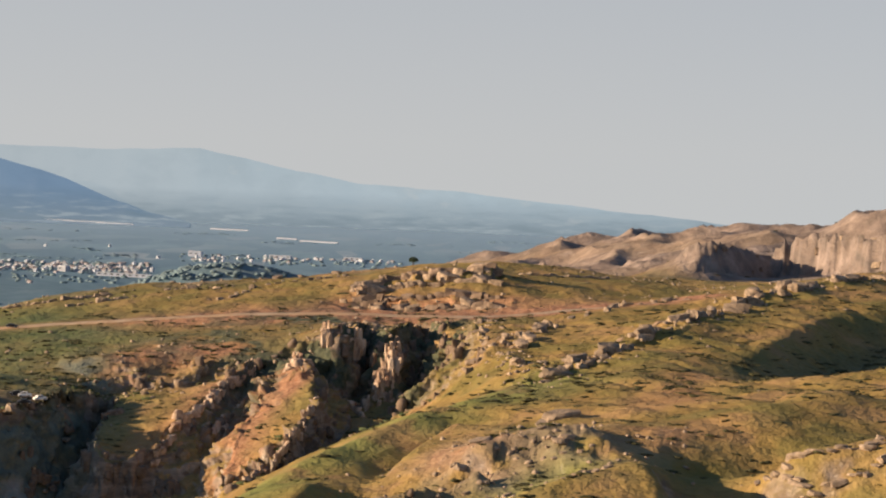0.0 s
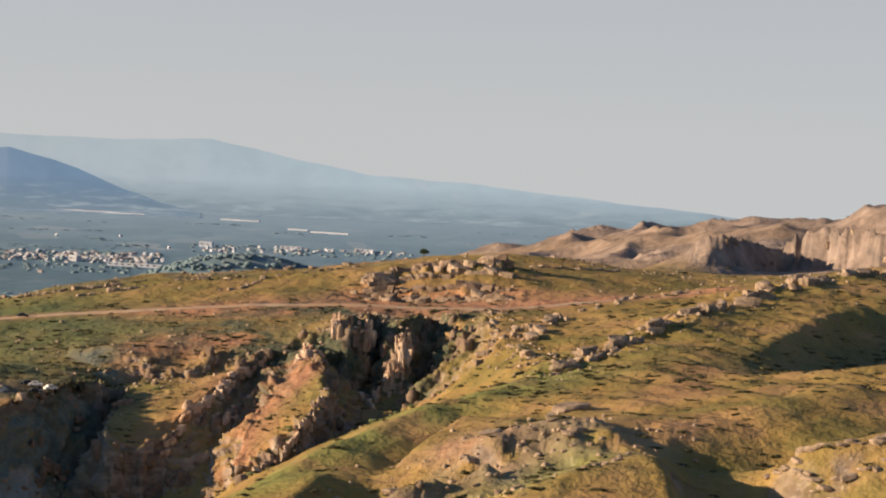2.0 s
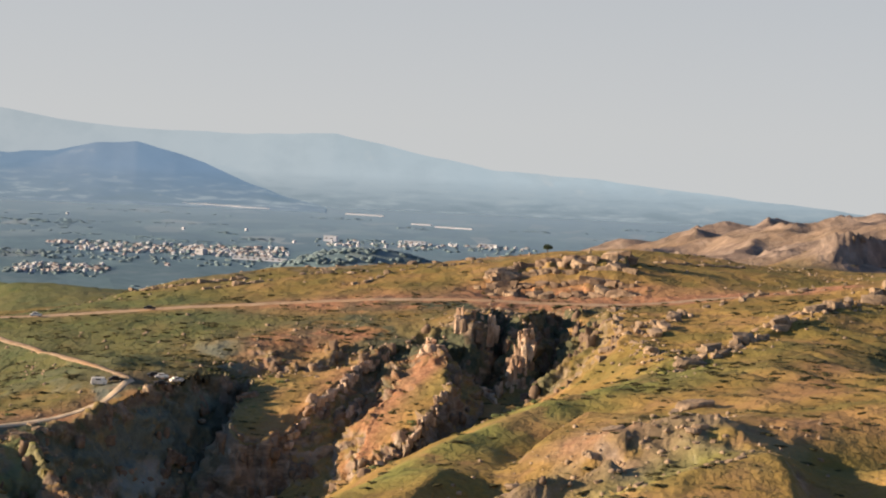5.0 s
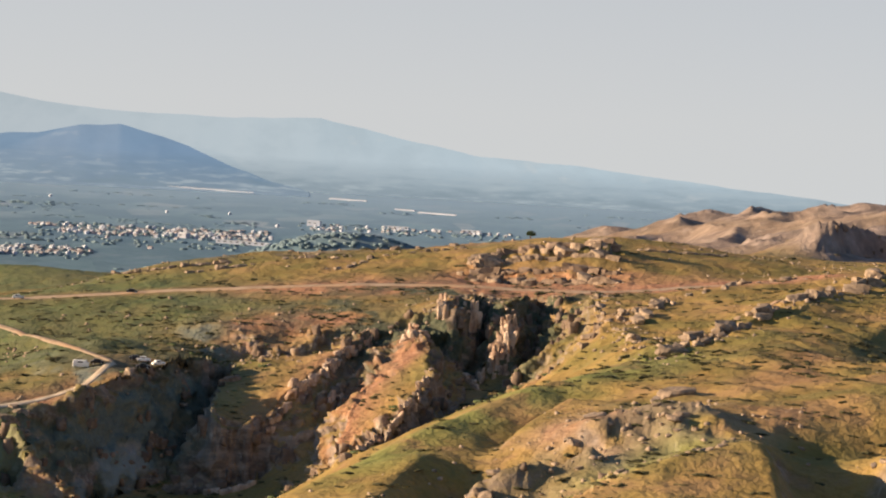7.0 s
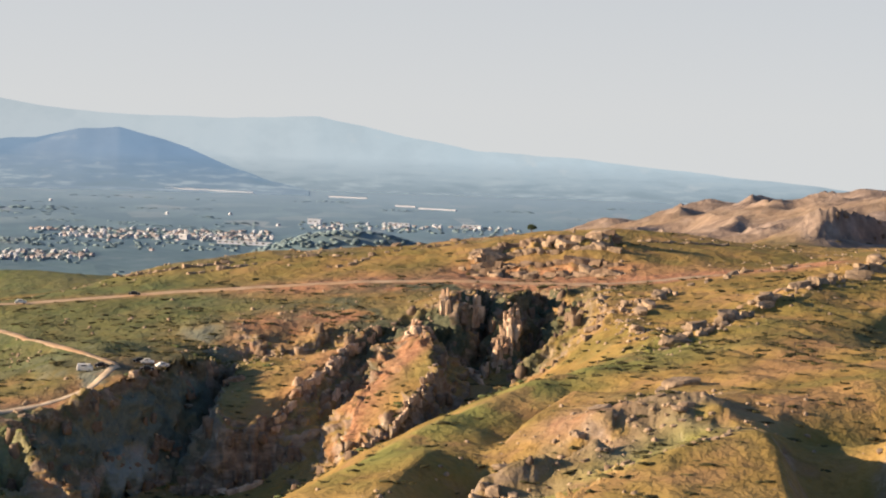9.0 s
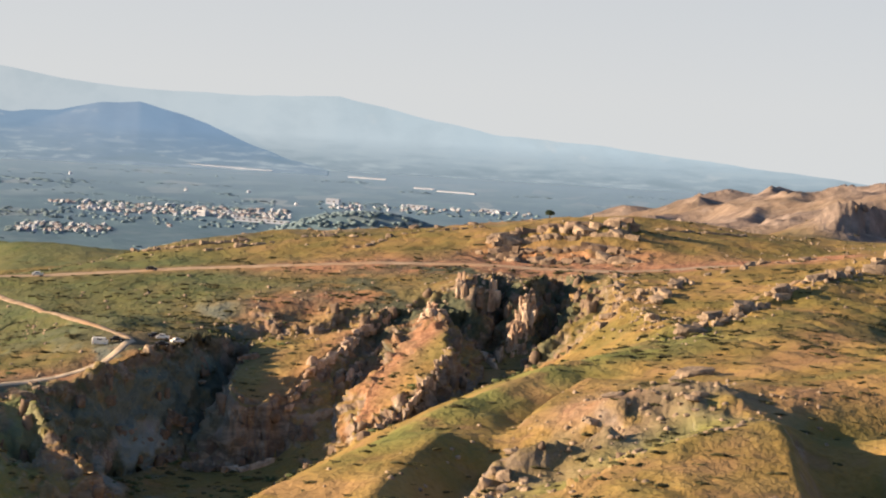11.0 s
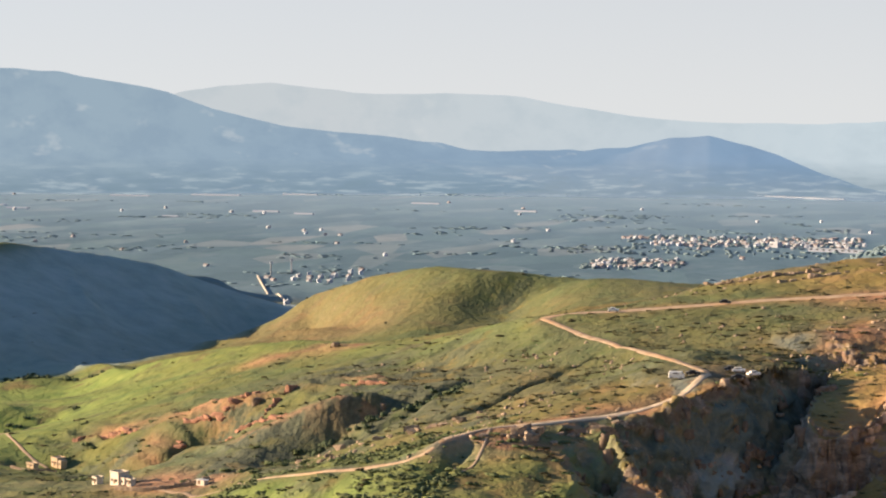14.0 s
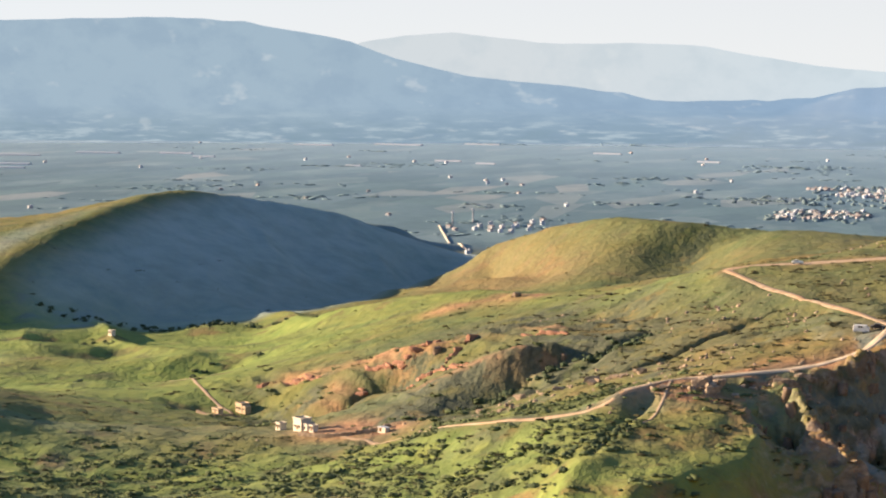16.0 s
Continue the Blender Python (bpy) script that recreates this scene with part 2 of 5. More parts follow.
def land(x, y):
    """Height from the landform lines and, by name, the distance to each of them."""
    num = np.zeros_like(x)
    den = np.zeros_like(x)
    away = {}
    first, line_z = np.full_like(x, 1e12), np.zeros_like(x)
    for name, pts in LANDFORM.items():
        best = np.full_like(x, 1e12)
        zz = np.zeros_like(x)
        for (ax, ay, az), (bx, by, bz) in zip(pts[:-1], pts[1:]):
            dx, dy = bx - ax, by - ay
            k = np.clip(((x - ax) * dx + (y - ay) * dy) / max(dx * dx + dy * dy, 1e-6), 0, 1)
            d2 = (x - ax - k * dx) ** 2 + (y - ay - k * dy) ** 2
            closer = d2 < best
            best = np.where(closer, d2, best)
            zz = np.where(closer, az + k * (bz - az), zz)
        w = (best + 4.0) ** -1.4
        num += w * zz
        den += w
        away[name] = np.sqrt(best)
        line_z = np.where(best < first, zz, line_z)
        first = np.minimum(first, best)
    return num / den, away, np.sqrt(first), line_z


VIEW_COLS = 1000
az_view = np.linspace(-17.0, 35.0, VIEW_COLS)
az_rest = np.linspace(35.0, 343.0, 90)[1:-1]
AZ = np.radians(np.concatenate([az_view, az_rest])).astype(np.float32)
RG = np.concatenate([np.linspace(0.02, 330, 30)[:-1], np.geomspace(330, 550, 110)[:-1], np.geomspace(550, 770, 340)[:-1], np.geomspace(770, 1000, 110)[:-1], np.geomspace(1000, 2100, 150)[:-1], np.geomspace(2100, 4985, 70)]).astype(np.float32)
GA, GR = np.meshgrid(AZ, RG)
GX, GY = -np.sin(GA) * GR, np.cos(GA) * GR
near_rows = int(np.searchsorted(RG, 2400))
GZ = np.full_like(GX, -200.0)
AWAY = {}
nx, ny = GX[:near_rows], GY[:near_rows]
# the gorge walls are fluted and ledged
flute = (0.6 + 0.4 * step(-75, -35, nx)) * np.exp(-((nx + 40) / 120) ** 4 - ((ny - 640) / 100) ** 4) + 1.7 * np.exp(-((nx - 250) / 80) ** 4 - ((ny - 1040) / 80) ** 4) + 0.6 * np.exp(-((nx - 45) / 60) ** 4 - ((ny - 810) / 30) ** 4)


def flutes(seed):
    return 3.4 * (np.abs(bumps(nx, ny, 15, seed)) * 2 - 0.6) + 1.8 * (np.abs(bumps(nx, ny, 6, seed + 1)) * 2 - 0.6) + 1.0 * bumps(nx, ny, 2.6, seed + 2)


flute *= 0.6 - 0.55 * np.exp(-((nx + 42) / 34) ** 4 - ((ny - 655) / 56) ** 4)      # the grassy nose is smoother
fx, fy = flute * flutes(61), flute * flutes(71)
zz, aw, first_d, line_z = land((nx + fx).astype(np.float32), (ny + fy).astype(np.float32))
GZ[:near_rows] = zz
for name, d in aw.items():
    AWAY[name] = np.full_like(GX, 1e6)
    AWAY[name][:near_rows] = d


def relaxed(z, fixed, value, lr, da, turns):
    """Slopes drawn taut between the landform lines."""
    dl = np.gradient(lr)[1:-1, None]
    wa, wl_ = 1 / da ** 2, 1 / dl ** 2
    tot = 2 * (wa + wl_)
    inner = fixed[1:-1, 1:-1]
    z = np.where(fixed, value, z)
    for _ in range(turns):
        m = (wa * (z[1:-1, :-2] + z[1:-1, 2:]) + wl_ * (z[:-2, 1:-1] + z[2:, 1:-1])) / tot
        z[1:-1, 1:-1] = np.where(inner, z[1:-1, 1:-1], m)
    return z


def resized(z, rows, cols):
    i = np.linspace(0, z.shape[0] - 1, rows)
    j = np.linspace(0, z.shape[1] - 1, cols)
    i0, j0 = np.minimum(i.astype(int), z.shape[0] - 2), np.minimum(j.astype(int), z.shape[1] - 2)
    u, v = (i - i0)[:, None], (j - j0)[None]
    return ((z[i0][:, j0] * (1 - u) + z[i0 + 1][:, j0] * u) * (1 - v) + (z[i0][:, j0 + 1] * (1 - u) + z[i0 + 1][:, j0 + 1] * u) * v)


row0 = int(np.searchsorted(RG, 120))
block = (slice(row0, near_rows), slice(0, VIEW_COLS))
bz, bd, bv = GZ[block], first_d[row0:, :VIEW_COLS], line_z[row0:, :VIEW_COLS]
blr, full = np.log(RG[row0:near_rows]), bz.shape
taut = None
for shrink_r, shrink_a, turns in ((5, 8, 2500), (2, 4, 500), (1, 2, 160), (1, 1, 50)):
    rows, cols = full[0] // shrink_r, full[1] // shrink_a
    d, v = resized(bd, rows, cols), resized(bv, rows, cols)
    lr = np.interp(np.linspace(0, full[0] - 1, rows), np.arange(full[0]), blr)
    da = float(AZ[VIEW_COLS - 1] - AZ[0]) / (cols - 1)
    cell = np.exp(lr)[:, None] * np.maximum(np.gradient(lr)[:, None], da)
    start = resized(bz if taut is None else taut, rows, cols)
    taut = relaxed(start, d < 0.6 * cell, v, lr, da, turns)
edge = np.minimum(1, np.arange(VIEW_COLS)[::-1] / 60.0)[None] * np.minimum(1, np.arange(VIEW_COLS) / 15.0)[None]
GZ[block] = bz * (1 - edge) + taut * edge

gorge = np.exp(-(np.minimum.reduce([AWAY[n] for n in LANDFORM if n.startswith(("gorge", "spur", "gully", "pillar", "alcove", "head"))]) / 20.0) ** 2)
keep = np.clip(gorge + np.exp(-(np.minimum.reduce([AWAY[n] for n in LANDFORM if n.startswith(("outcrop", "pale"))]) / 8.0) ** 2), 0, 1)
for turn in range(10):            # worn, rounded crests outside the gorge
    z = GZ.copy()
    z[:, 1:VIEW_COLS - 1] = 0.5 * GZ[:, 1:VIEW_COLS - 1] + 0.25 * (GZ[:, :VIEW_COLS - 2] + GZ[:, 2:VIEW_COLS])
    if turn % 3 == 0:
        z[1:-1] = 0.5 * z[1:-1] + 0.25 * (z[:-2] + z[2:])
    GZ = GZ * keep + z * (1 - keep)
flat = step(1850, 2350, GR)
GZ = GZ * (1 - flat) - 200.0 * flat


def close_to(width, *names):
    out = np.zeros_like(GX)
    for n in names:
        out = np.maximum(out, np.exp(-(AWAY[n] / width) ** 2))
    return out


def steepness(z):
    dr = np.gradient(z, axis=0) / np.maximum(np.gradient(GR, axis=0), 1e-3)
    da = np.gradient(z, axis=1) / np.maximum(np.abs(np.gradient(GA, axis=1)) * GR, 1e-3)
    return np.hypot(dr, da)


for hx, hy, hh, hw in ((-485, 895, 6.5, 20), (-559, 943, 6, 18), (-474, 810, 3.5, 20), (-41, 2250, 44, 46), (-139, 2246, 36, 44)):      # lone knolls
    lee = np.where((GX > hx) & (hy < 1500), 0.7, 2.6) * hw          # steep on the far side from the sun
    GZ = GZ + hh * np.exp(-((GX - hx) / lee) ** 2 - ((GY - hy) / (0.9 * hw)) ** 2)
slope = steepness(GZ)
badland = np.exp(-(np.minimum(AWAY["badlands crest"], AWAY["badlands foot"]) / 130.0) ** 2)
wild = np.clip(gorge + 0.15 * close_to(13, "scar head", "scar foot") + close_to(14, "outcrop head", "outcrop foot") + close_to(25, "pale cliff head", "pale cliff foot"), 0, 1)
crag = step(0.32, 0.7, slope) * wild
roads = close_to(5.0, "upper road", "upper road east", "link road", "lower road", "lower track")
stony = close_to(14, "rock band", "outcrop foot", "outcrop head", "near rock", "knoll", "gorge rim", "notch east lip", "east edge")
wx, wy = GX + 6 * bumps(GX, GY, 25, 91), GY + 6 * bumps(GX, GY, 25, 92)
rough = np.zeros_like(GX)
rough += (1 - np.abs(bumps(wx, wy, 17, 1)) * 2) * 2.4 + (1 - np.abs(bumps(wx, wy, 7.5, 2)) * 2) * 1.3 + bumps(wx, wy, 3.2, 3) * 0.7
soft = bumps(GX, GY, 60, 4) * 1.3 + bumps(GX, GY, 23, 5) * 0.55 + bumps(GX, GY, 9, 6) * 0.5 + bumps(GX, GY, 4, 7) * 0.2 + (np.abs(bumps(GX + 0.5 * GY, 0.4 * GY, 13, 8)) - 0.3) * 1.1 * step(-20, 60, GX) * (1 - step(700, 800, GY))
calm = 1 - roads
rough = rough * (1 - 0.6 * np.exp(-((GX + 38) / 30) ** 4 - ((GY - 655) / 52) ** 4)) * (1 - 0.55 * close_to(18, "near rock", "near rock foot"))
here = step(60, 330, GR) * (1 - step(1850, 2200, GR))
GZ = GZ + here * badland * step(60, 160, AWAY["dark gully bed"]) * (bumps(GX + 0.6 * GY, GY, 80, 31) * 5 - 5.0 + (0.35 - np.abs(bumps(GX, GY, 44, 32))) * 13 + bumps(GX, GY, 17, 33) * 1.5)
GZ = GZ + here * calm * close_to(55, "scrub valley", "scrub valley near", "house terrace", "ravine", "hill flank") * (1 - 0.7 * step(345, 440, -GX)) * (bumps(0.7 * GX, GY, 11, 41) * 1.2 + bumps(0.6 * GX, GY, 6, 42) * 0.5)
scar = close_to(22, "scar head", "scar foot")
along = LANDFORM["scar head"][-1][:2] - LANDFORM["scar head"][0][:2]
along = along / np.hypot(*along)
su, sv = GX * along[0] + GY * along[1], GY * along[0] - GX * along[1]
banks = bumps(0.2 * su + 3 * bumps(GX, GY, 24, 93), sv + 0.25 * su + 4 * bumps(GX, GY, 18, 94), 9, 43)      # banks cut across the bare slope
GZ = GZ + here * calm * scar * ((0.4 - np.abs(banks)) * 3.4 + bumps(GX, GY, 6, 44) * 0.5)
GZ = GZ + here * calm * (soft * 0.8 * (1 - 0.5 * step(345, 440, -GX) * (1 - step(1050, 1150, GY))) + np.clip(crag + 0.35 * stony, 0, 1.2) * rough)


def groove(points, depth, width):
    """A washed-out rill along a line."""
    global GZ
    xs, ys = [p[0] for p in points], [p[1] for p in points]
    i, j = np.nonzero((GX > min(xs) - 20) & (GX < max(xs) + 20) & (GY > min(ys) - 20) & (GY < max(ys) + 20))
    x, y, best = GX[i, j], GY[i, j], np.full(len(i), 1e6)
    for (ax, ay), (bx, by) in zip(points, points[1:]):
        dx, dy = bx - ax, by - ay
        k = np.clip(((x - ax) * dx + (y - ay) * dy) / (dx * dx + dy * dy), 0, 1)
        best = np.minimum(best, np.hypot(x - ax - k * dx, y - ay - k * dy) + 0.8 * bumps(x, y, 6, 98))
    GZ[i, j] -= depth * np.exp(-(best / width) ** 2)


groove([(-232, 662), (-215, 684), (-208, 690), (-203, 705), (-194, 716)], 3.0, 3.5)
groove([(-185, 660), (-170, 676), (-160, 696), (-148, 714)], 2.0, 2.6)
groove([(-157, 520), (-159, 552), (-155, 569)], 2.0, 2.2)
groove([(-215, 640), (-192, 655), (-180, 664), (-172, 664)], 2.2, 3.0)
gully_d = AWAY["middle hill gully"]
GZ = GZ - here * 15 * np.exp(-(gully_d / 34) ** 2) * step(1010, 1080, GR) * (1 - step(1215, 1245, GR))
hill_side = close_to(230, "shaded hill east ridge", "shaded hill ridge", "shaded hill foot") * step(880, 1100, GR)
GZ = GZ + here * hill_side * step(25, 90, np.minimum(AWAY["shaded hill east ridge"], AWAY["shaded hill ridge"])) * ((0.35 - np.abs(bumps(0.7 * (GX + GY) + 12 * bumps(GX, GY, 60, 95), 0.16 * (GX - GY), 46, 96))) * 9 + bumps(GX, GY, 30, 97) * 1.6)
slope = steepness(GZ)
dome_rock = np.exp(-((GX - 50) / 20) ** 2 - ((GY - 470) / 18) ** 2)


def facets(p, size, seed):
    """Broken rock: every block has its own offset and tilt; values about -1 to 1."""
    q = p / size
    base = np.floor(q)
    best = np.full(len(q), 1e9)
    value = np.zeros(len(q))
    for dx in (-1, 0, 1):
        for dy in (-1, 0, 1):
            for dz in (-1, 0, 1):
                c = base + (dx, dy, dz)
                k = c[:, 1] + 57 * c[:, 2]
                spot = c + 0.5 + 0.45 * np.stack([lattice(c[:, 0], k, seed + i) for i in range(3)], -1)
                off = q - spot
                d = (off * off).sum(1)
                tilt = np.stack([lattice(c[:, 0], k, seed + 3 + i) for i in range(3)], -1)
                v = 0.6 * lattice(c[:, 0], k, seed + 7) + (tilt * off).sum(1)
                value = np.where(d < best, v, value)
                best = np.minimum(best, d)
    return value


def outward(x, y, z):
    du = np.stack([np.gradient(a, axis=1) for a in (x, y, z)], -1)
    dv = np.stack([np.gradient(a, axis=0) for a in (x, y, z)], -1)
    n = np.cross(dv, du)
    n *= np.sign(n[..., 2:] + 1e-9)
    return n / np.maximum(np.linalg.norm(n, axis=-1, keepdims=True), 1e-9)


# bare rock breaks into angular blocks
broken = np.clip(step(0.45, 0.9, slope) * wild + 0.35 * dome_rock + 0.12 * close_to(10, "scar head", "scar foot") + 0.3 * close_to(7, "rock band") + 0.2 * close_to(7, "near rock", "notch east lip"), 0, 1) * here * calm * (1 - 0.8 * close_to(22, "near rock", "near rock foot")) * (1 - 0.5 * close_to(40, "pale cliff head", "pale cliff foot"))
broken[:, VIEW_COLS - 2:] = 0
at = np.nonzero(broken > 0.04)
spots = np.stack([GX[at], GY[at], GZ[at]], -1).astype(np.float64)
push = 2.0 * facets(spots, np.array((9.0, 9.0, 7.0)), 101) + 1.15 * facets(spots, np.array((4.2, 4.2, 3.0)), 131) + 0.5 * facets(spots, np.array((1.9, 1.9, 1.5)), 161)
lay = outward(GX, GY, GZ)[at] * (push * broken[at])[:, None]
SX, SY = GX.copy(), GY.copy()
SX[at] += lay[:, 0]
SY[at] += lay[:, 1]
GZ[at] += lay[:, 2]


def ground_z(x, y):
    """Height of the ground at a place."""
    r = math.hypot(x, y)
    a = math.atan2(-x, y)
    if a < float(AZ[0]):
        a += 2 * math.pi
    i = min(max(int(np.searchsorted(RG, r)) - 1, 0), len(RG) - 2)
    j = min(max(int(np.searchsorted(AZ, a)) - 1, 0), len(AZ) - 2)
    u = min(max((r - RG[i]) / (RG[i + 1] - RG[i]), 0), 1)
    v = min(max((a - AZ[j]) / (AZ[j + 1] - AZ[j]), 0), 1)
    return float((GZ[i, j] * (1 - v) + GZ[i, j + 1] * v) * (1 - u) + (GZ[i + 1, j] * (1 - v) + GZ[i + 1, j + 1] * v) * u)


# what covers the ground
dome = np.exp(-((GX - 50) / 26) ** 2 - ((GY - 472) / 26) ** 2)
rock_cover = (1 - 0.9 * scar) * (1 - 0.8 * close_to(13, "head slope")) * np.clip(step(0.6, 1.05, slope) * np.clip(wild + 0.25, 0, 1) + 0.5 * np.clip(stony + close_to(22, "knoll", "near rock", "shelf", "near east shelf", "plateau crest", "plateau crest east"), 0, 1) * step(-0.2, 0.5, bumps(GX, GY, 8, 11)) + 0.75 * dome * step(-0.35, 0.3, bumps(GX, GY, 6, 12)) + 0.9 * close_to(11, "near rock", "near rock foot", "notch east lip"), 0, 1)
soil_cover = np.clip(0.8 * close_to(7, "scar head", "scar foot") * step(-0.75, -0.2, banks + 0.5 * bumps(GX, GY, 30, 24)) + close_to(9, "spur west side", "pillar one") * 0.9 + close_to(7, "gorge rib", "gorge rib east") * 0.9 + close_to(6, "spur nose east") * 0.5
                     + 0.9 * close_to(15, "upper road east", "outcrop foot") + 1.0 * close_to(9, "upper road east") + 1.4 * close_to(18, "upper road") * step(-100, -20, GX) + 0.4 * close_to(8, "upper road") + 0.75 * close_to(8, "lower road") * step(95, 110, -GX) + 0.4 * close_to(45, "middle hill west foot") + 0.35 * badland, 0, 1)
for sx, sy, sw in ((-312, 914, 15), (-345, 905, 12), (-290, 655, 16), (-270, 650, 14), (-58, 712, 11), (-45, 719, 10), (-64, 702, 9), (-30, 716, 8), (-92, 646, 10), (-84, 650, 10), (-14, 688, 14), (-20, 672, 9), (-120, 600, 10), (-128, 594, 11), (-138, 580, 12), (-146, 570, 9), (-10, 690, 9), (-14, 676, 8), (-7, 700, 8), (-2, 688, 7), (71, 474, 11), (80, 480, 9), (43, 482, 10), (34, 478, 9), (89, 536, 13), (98, 548, 9), (110, 583, 12)):
    soil_cover = np.clip(soil_cover + 1.1 * np.exp(-((GX - sx) ** 2 + (GY - sy) ** 2) / sw ** 2), 0, 1)
soil_cover = soil_cover * (1 - 0.55 * step(25, 40, GX) * (1 - step(600, 640, GY)))
lush_cover = np.clip(0.8 * close_to(38, "green ridge") + close_to(55, "valley floor", "valley meadow", "house terrace", "shaded hill foot") + 0.5 * close_to(18, "west spur") + 0.6 * close_to(13, "near crest") + 0.4 * step(10, 110, -GX) * (1 - step(860, 900, GY)) + 0.15 * close_to(16, "spur nose") + 0.4 * close_to(12, "shelf") + 0.55 * step(150, 330, -GX) * (1 - 0.4 * close_to(40, "lower road"))
                     + 0.6 * close_to(60, "middle hill gully", "scrub valley") + 0.35 * close_to(80, "middle hill top", "east hill") + sum(0.55 * np.exp(-((GX - ex) / 17) ** 2 - ((GY - ey) / 14) ** 2) for ex, ey in ((60, 560), (76, 578), (92, 598), (108, 622))), 0, 1)
between = np.exp(-((GX + 120) / 75) ** 4 - ((GY - 725) / 75) ** 4)
lush_cover = np.clip(lush_cover + 0.4 * between + 0.6 * close_to(120, "middle hill top", "east hill", "green ridge") + 0.8 * close_to(200, "shaded hill foot"), 0, 1) * (1 - 0.6 * gorge * (1 - close_to(16, "spur nose")))
# scrub patch whose dark cover also paints the shade of this slope
shady_scrub = np.exp(-((GX + 203) / 38) ** 2 - ((GY - 566) / 34) ** 2)
heath_cover = np.clip(0.5 * shady_scrub + 0.4 * step(130, 180, -GX) * (1 - step(300, 360, -GX)) * (1 - step(860, 940, GY)) * step(-0.25, 0.3, bumps(GX, GY, 26, 30)) + 0.7 * close_to(13, "head slope") + 0.45 * close_to(60, "mid slope") + 0.35 * step(70, 110, -GX) * close_to(45, "hill flank", "link road") + 0.3 * close_to(40, "hill flank") * step(-0.1, 0.4, bumps(GX, GY, 22, 28)) + 0.4 * step(62, 82, -GX) * close_to(26, "gorge rim west", "gorge west foot") * (AWAY["gorge rim west"] > 3) * (slope > 0.3) + 0.8 * np.clip(close_to(48, "mid slope") + close_to(18, "gorge rim", "gorge rim west") + 0.7 * close_to(25, "plateau crest"), 0, 1) * step(-0.25, 0.45, bumps(GX, GY, 18, 22) + 0.5 * bumps(GX, GY, 7, 23)) + 0.5 * close_to(90, "middle hill top", "east hill") + 0.8 * (1 - 0.8 * step(345, 440, -GX)) * close_to(50, "scrub valley", "house terrace", "ravine", "ravine bank") * step(-0.2, 0.35, bumps(GX, GY, 15, 26) + 0.4 * bumps(GX, GY, 6, 27)) + 0.55 * close_to(14, "hollow bed", "dark gully bed", "middle hill gully") + 0.32 * close_to(60, "scar head", "scar foot") * step(-0.6, 0.1, bumps(GX, GY, 16, 45)), 0, 1)
west_cliff = step(60, 76, -GX) * close_to(30, "gorge rim west", "gorge west foot") * step(0.25, 0.5, slope) * (AWAY["gorge rim west"] > 2.5) * (1 - close_to(7, "gorge rib", "gorge rib east"))
nose = np.exp(-((GX + 48) / 22) ** 4 - ((GY - 660) / 45) ** 4)
heath_cover = heath_cover * (1 - 0.55 * between) * (1 - 0.8 * nose)
brushy = west_cliff * step(-113, -103, GZ + 4 * bumps(GX, GY, 12, 15))
rock_cover = np.clip(rock_cover * (1 - 0.9 * brushy) + 0.8 * np.exp(-((GX - 112) / 17) ** 2 - ((GY - 427) / 9) ** 2) * step(-0.4, 0.2, bumps(GX, GY, 5, 16)), 0, 1)
rock_cover = np.clip(rock_cover + 0.75 * (1 - brushy) * close_to(24, "gorge floor", "gorge west foot") * step(-0.5, 0.2, bumps(GX, GY, 9, 46)), 0, 1)
soil_cover = soil_cover * (1 - 0.9 * brushy)
heath_cover = np.maximum(heath_cover, brushy)
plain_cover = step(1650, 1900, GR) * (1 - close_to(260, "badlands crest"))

# ================= materials =================


def material(name, rough=0.9, metal=0.0):
    m = bpy.data.materials.new(name)
    m.use_nodes = True
    b = m.node_tree.nodes["Principled BSDF"]
    b.inputs["Roughness"].default_value = rough
    b.inputs["Metallic"].default_value = metal
    b.inputs["Specular IOR Level"].default_value = 0.15
    return m, m.node_tree.nodes, m.node_tree.links, b


def noise_node(n, l, vec, scale, detail=4.0, rough=0.6):
    t = n.new("ShaderNodeTexNoise")
    t.inputs["Scale"].default_value = scale
    t.inputs["Detail"].default_value = detail
    t.inputs["Roughness"].default_value = rough
    l.new(vec, t.inputs["Vector"])
    return t.outputs["Fac"]


def ramp(n, l, fac, *stops):
    r = n.new("ShaderNodeValToRGB")
    e = r.color_ramp.elements
    while len(e) < len(stops):
        e.new(0.5)
    for el, (p, c) in zip(e, stops):
        el.position, el.color = p, (*c, 1)
    l.new(fac, r.inputs[0])
    return r.outputs[0]


def mix(n, l, fac, a, b):
    m = n.new("ShaderNodeMix")
    m.data_type = "RGBA"
    if isinstance(fac, float):
        m.inputs[0].default_value = fac
    else:
        l.new(fac, m.inputs[0])
    for slot, v in ((6, a), (7, b)):
        if isinstance(v, tuple):
            m.inputs[slot].default_value = (*v, 1)
        else:
            l.new(v, m.inputs[slot])
    return m.outputs[2]


def calc(n, l, op, a, b, clamp=False):
    m = n.new("ShaderNodeMath")
    m.operation, m.use_clamp = op, clamp
    for slot, v in ((0, a), (1, b)):
        if isinstance(v, (int, float)):
            m.inputs[slot].default_value = v
        else:
            l.new(v, m.inputs[slot])
    return m.outputs[0]


